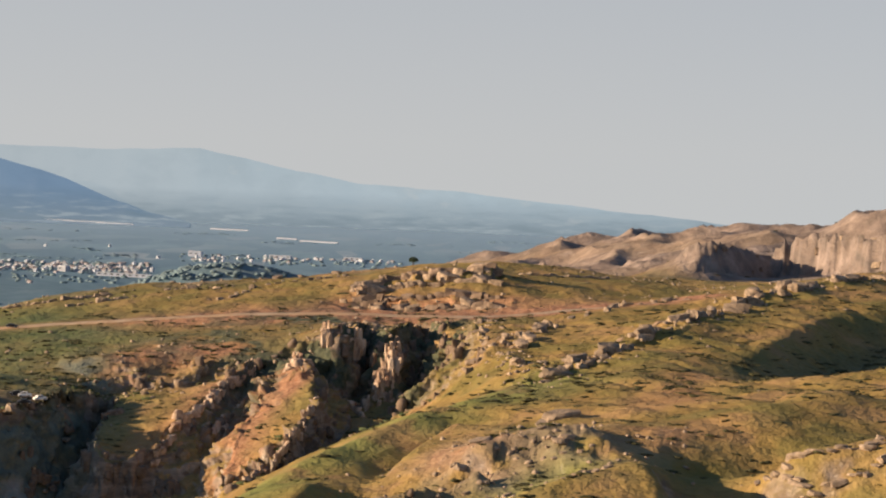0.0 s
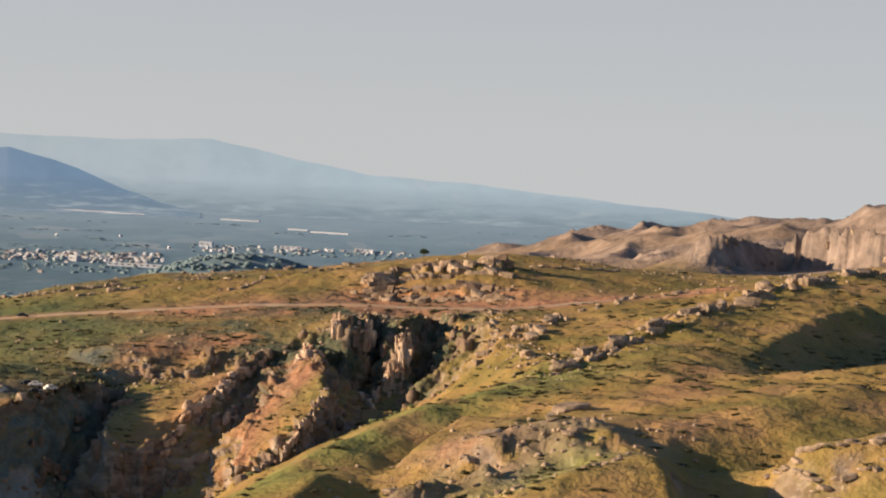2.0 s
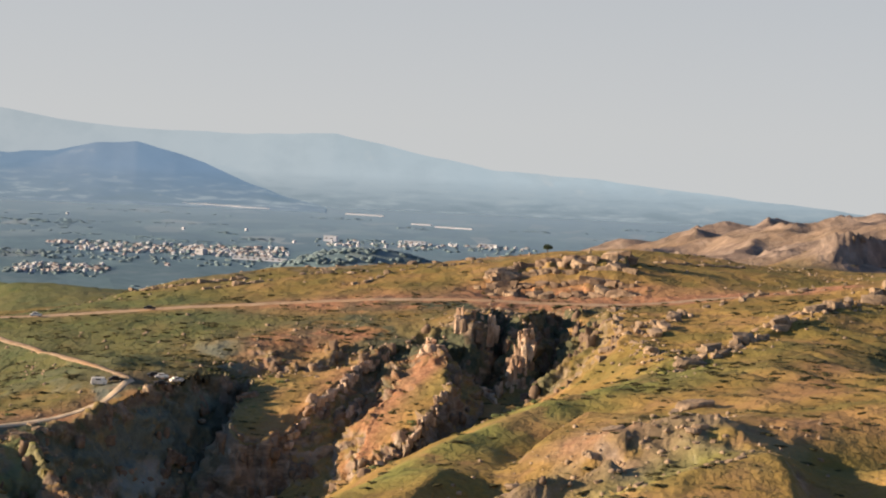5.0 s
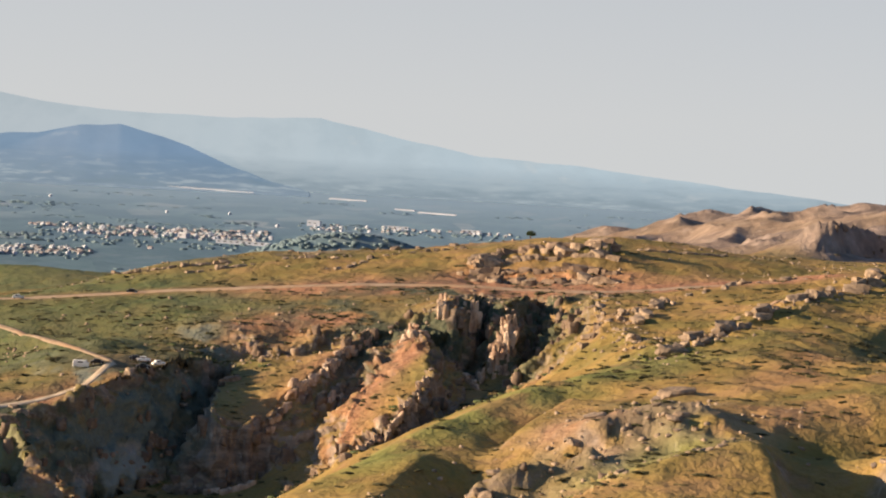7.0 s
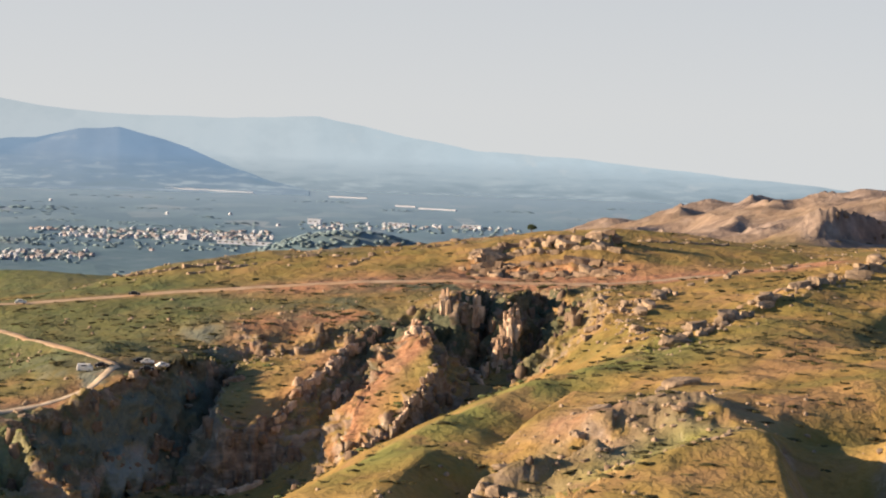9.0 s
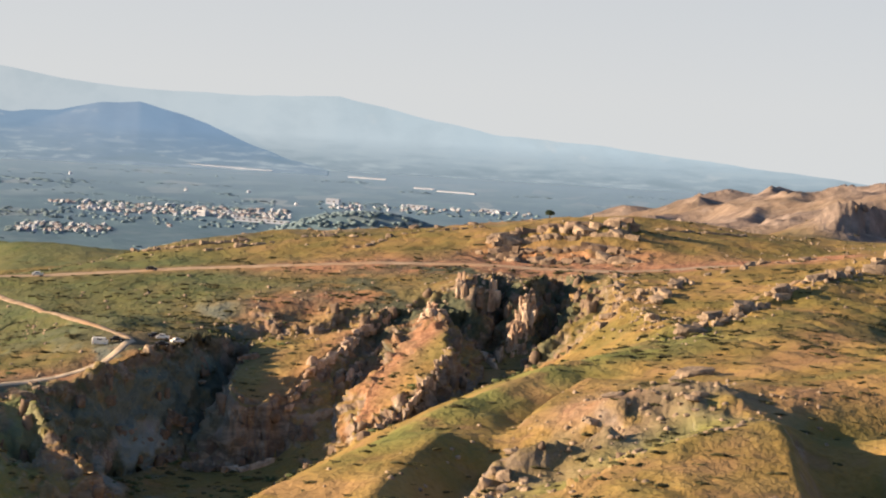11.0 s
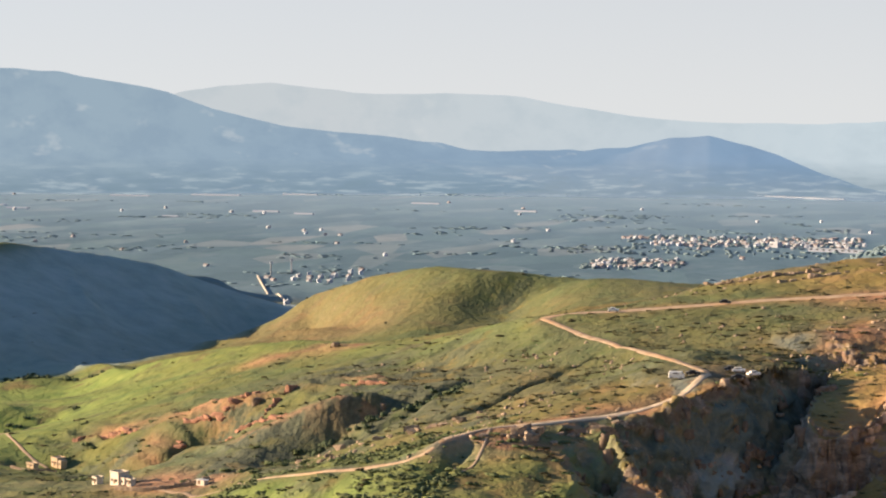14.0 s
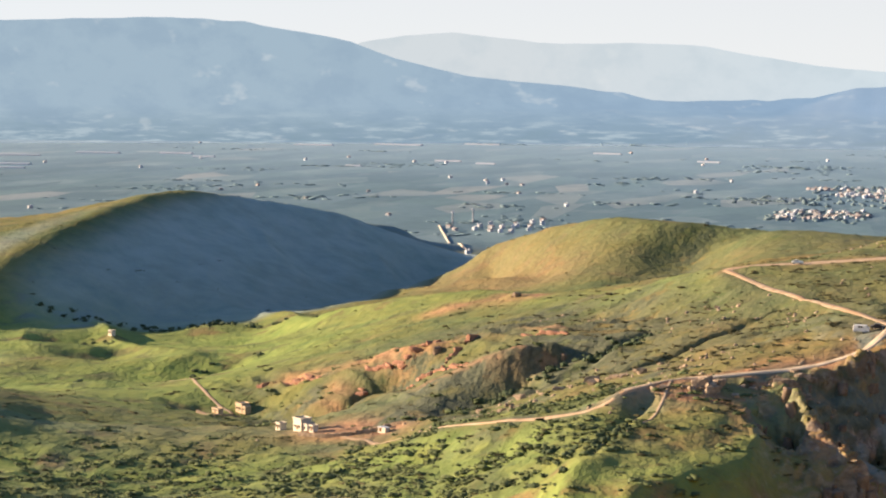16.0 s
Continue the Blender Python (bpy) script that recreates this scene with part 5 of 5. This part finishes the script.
pooled("scrub", shrub_forms, [(i % 6, along(x, y, z - 0.15, 0.55 + 0.8 * random.random() ** 2, random.uniform(0.45, 0.75), 2.3)) for i, (x, y, z) in enumerate(sparse)], SCRUB, "low dark green scrub dotted over the dry slopes", "scrub")
pooled("thicket", shrub_forms, [(i % 6, along(x, y, z - 0.2, 0.7 + 1.5 * random.random() ** 2, random.uniform(0.5, 0.8), 1.5)) for i, (x, y, z) in enumerate(dense)], THICKET, "dense green bushes covering the valley slope", "scrub")
hedge = []
for x0, y0, x1, y1, cnt in ((-640, 1020, -520, 1062, 40), (-600, 1046, -540, 1075, 20), (-523, 1060, -400, 1010, 30), (-560, 965, -590, 990, 8), (-480, 835, -500, 842, 8), (-440, 905, -470, 880, 6), (-202, 706, -228, 688, 26), (-228, 688, -250, 664, 26), (-190, 712, -204, 704, 12), (-161, 545, -166, 512, 14)):
    for i in range(cnt):
        k = random.random()
        x, y = x0 + (x1 - x0) * k + random.gauss(0, 4), y0 + (y1 - y0) * k + random.gauss(0, 4)
        hedge.append((x, y, ground_z(x, y)))
pooled("hedgerow", shrub_forms, [(i % 6, placed(x, y, z - 0.1, random.uniform(1.1, 2.4), random.uniform(0.8, 1.2))) for i, (x, y, z) in enumerate(hedge)], DARK_LEAF, "dark tree rows along the green valley floor", "hedge")


def crest_tree(x, y, h):
    t = root("tree", "lone dark rounded tree on the plateau crest", "tree")
    t.location = (x, y, ground_z(x, y) - 0.1)
    trunk = tube(0.28, 0.14, h * 0.5, sides=8)
    for a in range(4):
        limb = tube(0.11, 0.04, h * 0.4, sides=6)
        me = bpy.data.meshes.new("limb")
        bmesh.ops.transform(limb, matrix=Matrix.Translation((0, 0, h * 0.35)) @ Matrix.Rotation(a * 1.57, 4, "Z") @ Matrix.Rotation(0.6, 4, "X"), verts=limb.verts)
        limb.to_mesh(me)
        trunk.from_mesh(me)
        limb.free()
    part("trunk", trunk, BARK, t)
    crown = bmesh.new()
    v, f = leafy(77, 420, 0.14)
    made = [crown.verts.new((p[0] * h * 0.42, p[1] * h * 0.42, h * 0.28 + p[2] * h * 0.62)) for p in v]
    for q in f:
        crown.faces.new([made[i] for i in q])
    part("crown", crown, DARK_LEAF, t)
    return t


BARK = simple("bark", (0.12, 0.085, 0.06), 0.95, 0.3, 4)
crest_tree(41, 886, 4.6)

# ================= farmhouses =================
LIMEWASH = simple("limewash", (0.64, 0.58, 0.49), 0.85, 0.12, 0.8)
ADOBE = simple("tan render", (0.52, 0.40, 0.27), 0.9, 0.2, 0.8)
ROOFING = simple("flat roof screed", (0.45, 0.40, 0.33), 0.9, 0.25, 0.6)
DARK_GLASS = simple("dark opening", (0.03, 0.035, 0.04), 0.3, 0.2, 1)
# tiles of the far town, greyed in colour to imitate haze
TILE_RED = simple("hazed roof tiles", (0.28, 0.25, 0.25), 0.85, 0.3, 0.8)
STEEL = simple("sheet steel", (0.62, 0.64, 0.65), 0.4, 0.1, 0.8, 0.3)
WOOD = simple("weathered wood", (0.20, 0.13, 0.08), 0.9, 0.3, 3)


def openings(house, w, d, h, storeys, door=True):
    for s in range(storeys):
        z = 1.0 + s * 2.9
        for side, n in (("f", max(2, int(w / 3.2))), ("l", max(1, int(d / 3.6)))):
            for i in range(n):
                k = (i + 0.5) / n - 0.5
                if side == "f":
                    win = part("window", block(1.1, 0.12, 1.2, (k * w, -d / 2 - 0.02, z)), DARK_GLASS, house)
                    part("sill", block(1.3, 0.22, 0.1, (k * w, -d / 2 - 0.08, z - 0.12)), LIMEWASH, win)
                else:
                    win = part("window", block(0.12, 1.1, 1.2, (-w / 2 - 0.02, k * d, z)), DARK_GLASS, house)
                    part("sill", block(0.22, 1.3, 0.1, (-w / 2 - 0.08, k * d, z - 0.12)), LIMEWASH, win)
    if door:
        part("door", block(1.0, 0.12, 2.05, (w * 0.02, -d / 2 - 0.03, 0.05)), WOOD, house)


def flat_house(label, w, d, h, wall, at, turn, storeys=1, wing=None, group="", name="house", parapet=True):
    hs = root(name, label, "house", group)
    part("wall", block(w, d, h, (0, 0, -1.0), bevel=0.05), wall, hs)
    part("roof", block(w + 0.3, d + 0.3, 0.22, (0, 0, h - 1.0)), ROOFING, hs)
    if parapet:
        for sx, sy, px_, py_ in ((w + 0.3, 0.2, 0, d / 2 + 0.05), (w + 0.3, 0.2, 0, -d / 2 - 0.05), (0.2, d - 0.1, w / 2 + 0.05, 0), (0.2, d - 0.1, -w / 2 - 0.05, 0)):
            part("parapet", block(sx, sy, 0.45, (px_, py_, h - 0.78)), wall, hs)
    openings(hs, w, d, h, storeys)
    if wing:
        ww, wd, wh, wx_, wy_ = wing
        wing_ob = part("wing", block(ww, wd, wh, (wx_, wy_, -1.0), bevel=0.05), wall, hs)
        part("wing_roof", block(ww + 0.25, wd + 0.25, 0.2, (wx_, wy_, wh - 1.0)), ROOFING, wing_ob)
        part("wing_window", block(1.0, 0.12, 1.1, (wx_, wy_ - wd / 2 - 0.03, 0.9)), DARK_GLASS, wing_ob)
    hs.matrix_world = pose(at[0], at[1], ground_z(at[0], at[1]) + 0.4, 0, 0, turn) @ Matrix.Scale(0.82, 4)
    return hs


flat_house("white two-storey flat-roofed farmhouse on a stony terrace", 6.0, 5.4, 5.6, LIMEWASH, (-304, 658), -30, 1, (3.6, 4.4, 4.2, 4.4, 0.3))
flat_house("small white flat-roofed outbuilding beside the farmhouse", 3.6, 3.4, 3.4, LIMEWASH, (-317, 668), -32)
flat_house("low white hut in front of the farmhouse", 2.8, 2.6, 3.0, LIMEWASH, (-296, 650), -28)
flat_house("tan flat-roofed farmhouse with a white wing", 5.6, 5.0, 4.6, ADOBE, (-381, 766), -30, 1, (2.8, 3.6, 4.0, 4.1, -0.4))
flat_house("low pale stable beside the tan farmhouse", 6.0, 3.0, 2.8, ADOBE, (-388, 757), -30)
flat_house("tiny pale field hut at the foot of the shaded hill", 4.0, 3.2, 3.4, LIMEWASH, (-573, 992), -30)
lone = new("boulder", rock_meshes[2])
lone.matrix_world = Matrix.LocRotScale((-313, 915, ground_z(-313, 915) + 0.6), Euler((0.2, 0.1, 0.7)), (4.2, 3.0, 2.8))
tagged(lone, "brown boulder on a reddish bare terrace", "boulder", "boulders on the hillsides")


def shed(at, turn):
    s = root("shed", "low white sheet-metal shed on reddish ground", "shed")
    part("wall", block(5.0, 2.8, 2.6, (0, 0, -0.6)), LIMEWASH, s)
    part("roof", block(5.6, 3.4, 0.14, (0, 0, 2.0)), STEEL, s)
    part("door", block(1.6, 0.1, 1.8, (-0.8, -1.42, 0.0)), WOOD, s)
    s.matrix_world = pose(at[0], at[1], ground_z(at[0], at[1]) + 0.2, 0, 0, turn) @ Matrix.Scale(0.75, 4)


shed((-268, 646), -25)


def stone_wall(points, h, label):
    w = root("stone_wall", label, "wall")
    line = rounded(points, 2.2)
    for i, (a, b) in enumerate(zip(line, line[1:])):
        mid_ = (a + b) / 2
        part("course", block((b - a).length + 0.1, 0.8, h + random.uniform(0, 0.3), (mid_.x, mid_.y, ground_z(mid_.x, mid_.y) - 0.2), math.atan2((b - a).y, (b - a).x), 0.06), LIMESTONE, w)


stone_wall([(-300, 646), (-288, 644), (-276, 646), (-268, 652)], 1.2, "low dry-stone yard wall beside the white farmhouse")
stone_wall([(-395, 752), (-384, 748), (-374, 750)], 1.1, "low dry-stone yard wall below the tan farmhouse")

# ================= vehicles =================
WHITE_PAINT = simple("white car paint", (0.80, 0.80, 0.78), 0.3, 0.05, 0.5)
DARK_PAINT = simple("dark car paint", (0.03, 0.032, 0.04), 0.3, 0.2, 0.5)
RUBBER = simple("tyre rubber", (0.025, 0.025, 0.025), 0.8, 0.2, 3)
LENS = simple("lamp lens", (0.7, 0.68, 0.6), 0.2, 0.1, 2)


def vehicle(label, paint, at, turn, van=False):
    name = "van" if van else "car"
    c = root(name, label, name, "vehicles beside the dirt roads")
    ln, wd = (5.0, 2.0) if van else (4.3, 1.75)
    part("body", block(ln, wd, 1.35 if van else 0.75, (0, 0, 0.3), bevel=0.12), paint, c)
    if van:
        part("cabin", block(ln * 0.86, wd * 0.95, 0.75, (-0.3, 0, 1.62), bevel=0.12, taper=0.94), paint, c)
        part("windscreen", block(0.1, wd * 0.8, 0.55, (ln * 0.40, 0, 1.6)), DARK_GLASS, c)
    else:
        part("cabin", block(2.3, wd * 0.92, 0.58, (-0.2, 0, 1.03), bevel=0.08, taper=0.8), paint, c)
        part("windscreen", block(0.1, wd * 0.72, 0.4, (0.88, 0, 1.08)), DARK_GLASS, c)
    for sy in (-1, 1):
        part("side_window", block(1.6, 0.06, 0.42, (-0.2, sy * wd * (0.46 if van else 0.425), 1.62 if van else 1.08)), DARK_GLASS, c)
        part("headlight", block(0.08, 0.35, 0.18, (ln / 2, sy * wd * 0.36, 0.75)), LENS, c)
        for sx in (-1, 1):
            ty = part("wheel", tube(0.34, 0.34, 0.22, (sx * ln * 0.31, sy * wd * 0.46, 0.34), 14, True), RUBBER, c)
            part("rim", tube(0.19, 0.19, 0.26, (sx * ln * 0.31, sy * wd * 0.46, 0.34), 10, True), STEEL, ty)
    c.matrix_world = pose(at[0], at[1], ground_z(at[0], at[1]) + 0.3, 0, 0, turn)


vehicle("white car parked on the upper dirt road", WHITE_PAINT, (-155, 781), 10)
vehicle("dark car on the upper dirt road", DARK_PAINT, (-112, 779), 0)
vehicle("white van parked below the road bend", WHITE_PAINT, (-107.5, 644.5), 5, True)
vehicle("dark car parked on the reddish verge", DARK_PAINT, (-102.5, 645), 15)
vehicle("white car parked near the gorge rim", WHITE_PAINT, (-89.5, 655), 5)
vehicle("white car parked on reddish ground at the rim", WHITE_PAINT, (-84.5, 652.5), 35)
vehicle("dark car parked on reddish ground", DARK_PAINT, (-92, 655.5), 10)
vehicle("dark car at the edge of the cliff track", DARK_PAINT, (-88, 643.5), 15)

# ================= plain: groves, town, village, farms =================
ball = bmesh.new()
bmesh.ops.create_icosphere(ball, subdivisions=1, radius=0.5)
for v in ball.verts:
    v.co *= 1 + 0.35 * noise.noise(v.co * 4)
clump_forms = [as_arrays(ball)]
rng = random.Random(12)
groves = []
for g in range(125):
    a = radians(rng.uniform(-13, 36))
    r = 1 / rng.uniform(1 / 4600, 1 / 2150)
    x0, y0 = -math.sin(a) * r, math.cos(a) * r
    heading = rng.gauss(0.12, 0.15)
    long, deep = rng.uniform(15, 70), rng.uniform(6, 28)
    for i in range(rng.randint(6, 22)):
        u, v = rng.gauss(0, long), rng.gauss(0, deep)
        x, y = x0 + math.cos(heading) * u - math.sin(heading) * v, y0 + math.sin(heading) * u + math.cos(heading) * v
        if math.hypot(x, y) < 4650 and math.hypot(x - 160, y - 1700) > 330:
            groves.append((x, y, -200.0 if math.hypot(x, y) > 2360 else ground_z(x, y), heading))
# far trees, lightened and blued in colour to imitate haze
HAZED_WOOD = leaf_material("hazed wood leaves", (0.125, 0.18, 0.205))
knoll_woods = []
town_trees = []
for (x0, y0), (x1, y1), many in (((-580, 2890), (-240, 3140), 260), ((-540, 2450), (-420, 2640), 120), ((-230, 3240), (140, 3450), 90), ((-640, 2700), (-260, 2860), 120)):
    for i in range(many):
        x, y = rng.uniform(x0, x1), rng.uniform(y0, y1)
        town_trees.append((x, y, ground_z(x, y)))
for hx, hy in ((-41, 2250), (-139, 2246)):
    for i in range(240):
        x, y = hx + rng.gauss(0, 34), hy + rng.gauss(0, 22)
        knoll_woods.append((x, y, ground_z(x, y)))
pooled("town_trees", clump_forms, [(0, placed(x, y, z + 0.8, random.uniform(4, 8), 0.6, 0.1, 1.6)) for x, y, z in town_trees], HAZED_WOOD, "dark hazy garden trees between the houses of the town", "trees")
pooled("knoll_woods", clump_forms, [(0, placed(x, y, z + 0.5, random.uniform(5, 8), 0.5, 0.1, 1.4)) for x, y, z in knoll_woods], HAZED_WOOD, "dark hazy woods on low knolls before the town", "trees")
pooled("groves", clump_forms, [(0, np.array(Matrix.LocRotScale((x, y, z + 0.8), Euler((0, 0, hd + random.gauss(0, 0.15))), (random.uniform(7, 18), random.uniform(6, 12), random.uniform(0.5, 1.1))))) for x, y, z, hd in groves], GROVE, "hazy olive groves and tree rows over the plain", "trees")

# town colours hold the distance haze as a blue-grey tint
FAR_GLASS = simple("hazed window glass", (0.17, 0.18, 0.19), 0.4, 0.1, 0.1)
TOWN_CREAM = simple("hazed cream walls", (0.39, 0.415, 0.47), 0.9, 0.15, 0.1)
TOWN_PINK = simple("hazed pinkish walls", (0.38, 0.365, 0.40), 0.9, 0.15, 0.1)
TOWN_WHITE = simple("hazed white walls", (0.46, 0.51, 0.60), 0.9, 0.1, 0.1)
FAR_ROOF = simple("hazed roof screed", (0.40, 0.42, 0.45), 0.9, 0.2, 0.1)
TOWN_GREY = simple("hazed grey walls", (0.31, 0.33, 0.37), 0.9, 0.2, 0.1)


def town_house(kind):
    w, d, h, wall, roof, gable, label = kind
    hs = root("town_house", label, "house", "houses of the town on the plain")
    part("wall", block(w, d, h, (0, 0, -0.5)), wall, hs)
    if gable:
        bm = bmesh.new()
        pts = [(-w / 2 - 0.4, -d / 2 - 0.4, h - 0.5), (w / 2 + 0.4, -d / 2 - 0.4, h - 0.5), (w / 2 + 0.4, d / 2 + 0.4, h - 0.5), (-w / 2 - 0.4, d / 2 + 0.4, h - 0.5), (-w / 2 - 0.4, 0, h + 0.9), (w / 2 + 0.4, 0, h + 0.9)]
        vs = [bm.verts.new(p) for p in pts]
        for f in ((0, 1, 5, 4), (2, 3, 4, 5), (0, 4, 3), (1, 2, 5), (3, 2, 1, 0)):
            bm.faces.new([vs[i] for i in f])
        part("roof", bm, roof, hs)
    else:
        part("roof", block(w + 0.4, d + 0.4, 0.4, (0, 0, h - 0.5)), roof, hs)
        part("stair_head", block(1.9, 1.9, 1.6, (w * 0.22, d * 0.15, h - 0.1)), wall, hs)
    n = max(2, int(w / 3))
    for s in range(1):
        for i in range(n):
            part("window", block(1.1, 0.2, 1.2, ((i + 0.5) / n * w - w / 2, -d / 2 - 0.05, 1.0 + s * 3.0)), FAR_GLASS, hs)
    return hs


KINDS = [(6.4, 6, 4.4, TOWN_CREAM, FAR_ROOF, False, "cream flat-roofed house in the hazy town"), (7.5, 5.6, 3.4, TOWN_PINK, TILE_RED, True, "pinkish house with a tiled roof in the hazy town"),
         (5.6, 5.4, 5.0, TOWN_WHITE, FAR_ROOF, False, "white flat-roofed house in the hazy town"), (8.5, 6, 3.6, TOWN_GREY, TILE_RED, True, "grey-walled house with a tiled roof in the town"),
         (6.8, 6, 3.2, TOWN_CREAM, TILE_RED, True, "low cream house with a tiled roof in the hazy town")]
protos = [None] * len(KINDS)
rng = random.Random(5)
taken = []


def settle(x, y, kind, group=""):
    if any((x - p) ** 2 + (y - q) ** 2 < 60 for p, q in taken):
        return
    taken.append((x, y))
    m = pose(x, y, ground_z(x, y), 0, 0, rng.choice((-35, -35, -30, -45, -60)) + rng.gauss(0, 6))
    if protos[kind] is None:
        protos[kind] = town_house(KINDS[kind])
        protos[kind].matrix_world = m @ Matrix.Scale(0.82, 4)
        ob = protos[kind]
    else:
        ob = copy_thing(protos[kind], m)
    if group:
        tagged(ob, group=group)


def quarter(count, corners, kinds):
    """Houses spread between four corners: near left, near right, far right, far left."""
    for _ in range(count):
        u, v = rng.random(), rng.random()
        (ax, ay), (bx, by), (cx, cy), (dx, dy) = corners
        x = (ax * (1 - u) + bx * u) * (1 - v) + (dx * (1 - u) + cx * u) * v
        y = (ay * (1 - u) + by * u) * (1 - v) + (dy * (1 - u) + cy * u) * v
        settle(x, y, rng.choice(kinds))


quarter(215, ((-520, 2900), (-240, 2880), (-250, 3150), (-600, 3060)), (0, 1, 2, 3, 4))
quarter(60, ((-520, 2460), (-420, 2520), (-420, 2640), (-540, 2600)), (0, 1, 3, 4, 2))
quarter(50, ((-230, 3230), (120, 3380), (150, 3460), (-220, 3420)), (2, 0, 2, 4))
quarter(40, ((-340, 2960), (-230, 2960), (-240, 3040), (-350, 3040)), (0, 2, 1))
for x, y, k in ((-811, 2158, 1), (-803, 2217, 0), (-743, 2152, 0), (-765, 2236, 2), (-751, 2243, 4), (-749, 2279, 2), (-754, 2147, 2), (-606, 1644, 2), (-786, 2208, 3), (-792, 2170, 2), (-775, 2260, 1), (-830, 2190, 3), (-770, 2160, 4), (-735, 2190, 2), (-762, 2214, 2), (-800, 2245, 2), (-775, 2214, 0), (-765, 2330, 1), (-765, 2290, 2)):
    settle(x, y, k, "houses of the village behind the pass")
for i in range(42):
    a = radians(rng.uniform(2, 38))
    r = 1 / rng.uniform(1 / 4500, 1 / 2450)
    settle(-math.sin(a) * r, math.cos(a) * r, rng.choice((4, 2, 0, 1)), "scattered farmhouses on the plain")
for x, y in ((-775, 2214), (-750, 2274), (-712, 3847), (-720, 2885)):
    settle(x, y, 2, "scattered farmhouses on the plain")


def warehouse(label, x, y, w, d, h, turn, wall=TOWN_WHITE):
    hs = root("warehouse", label, "building")
    part("wall", block(w, d, h, (0, 0, -0.5)), wall, hs)
    part("roof", block(w + 0.6, d + 0.6, 0.5, (0, 0, h - 0.5)), STEEL, hs)
    for i in range(int(w / 9)):
        part("window", block(4.0, 0.2, 1.6, ((i + 0.5) * 9 - w / 2, -d / 2 - 0.08, h * 0.45)), DARK_GLASS, hs)
    hs.matrix_world = pose(x, y, ground_z(x, y), 0, 0, turn)


warehouse("long white warehouse at the edge of the town", -262, 2866, 78, 10, 4.6, -14)
warehouse("tall pale hall above the town roofs", -197, 3397, 22, 10, 9, -14)
warehouse("broad cream hall in the middle of the town", -352, 2930, 14, 11, 8, -30, TOWN_CREAM)
warehouse("white packing shed beyond the town", -60, 3430, 36, 9, 5, -14)
warehouse("white packing shed at the end of the town", 60, 3440, 30, 9, 5, -14)

# white film, dulled and blued in colour for the haze before it
FILM = simple("hazed greenhouse film", (0.50, 0.55, 0.62), 0.6, 0.12, 0.05)


def greenhouse(x, y, w, d, turn):
    g = root("greenhouse", "long white plastic greenhouse on the plain", "greenhouse", "greenhouses on the plain")
    bays = max(1, int(d / 9))
    for k in range(bays):
        bm = tube(4.2, 4.2, w, sides=12)
        bmesh.ops.transform(bm, matrix=Matrix.Translation((0, (k - (bays - 1) / 2) * 9, 0)) @ Matrix.Diagonal((1, 1, 0.72, 1)) @ Matrix.Rotation(radians(90), 4, "Y") @ Matrix.Translation((0, 0, -w / 2)), verts=bm.verts)
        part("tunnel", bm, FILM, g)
    g.matrix_world = pose(x, y, ground_z(x, y) - 0.4, 0, 0, turn)


for x, y, w, d in ((-618, 4570, 150, 30), (-500, 4500, 130, 30), (-432, 4463, 120, 20), (-560, 4530, 90, 45), (-1004, 4632, 140, 30), (-880, 4600, 120, 20), (-185, 4378, 120, 20), (3, 4002, 110, 20), (-60, 4080, 60, 20),
                   (-1500, 4150, 110, 20), (-1650, 4050, 150, 27), (-1800, 3950, 120, 18), (-1880, 3500, 90, 27), (-1780, 3420, 60, 18), (-2020, 3450, 120, 27), (-2100, 3300, 120, 18), (-1330, 3500, 70, 18), (-1240, 3450, 50, 18), (-1420, 3280, 40, 18), (-1150, 3900, 80, 18), (-900, 3700, 60, 18), (-1950, 3050, 80, 27), (-1900, 2950, 90, 18)):
    greenhouse(x, y, w * 0.7, d * 0.8, math.degrees(math.atan2(y, x)) - 90 - 20)


def water_tower(x, y, h):
    t = root("water_tower", "tall pale concrete water tower by the village", "tower", "water towers by the village")
    part("shaft", tube(0.9, 0.8, h - 3), TOWN_GREY, t)
    part("tank", tube(1.0, 2.0, 2.4, (0, 0, h - 3), 14), TOWN_WHITE, t)
    part("cap", tube(2.1, 0.4, 0.7, (0, 0, h - 0.6), 14), TOWN_GREY, t)
    t.location = (x, y, ground_z(x, y))


water_tower(-842, 2232, 16)
water_tower(-828, 2262, 17)
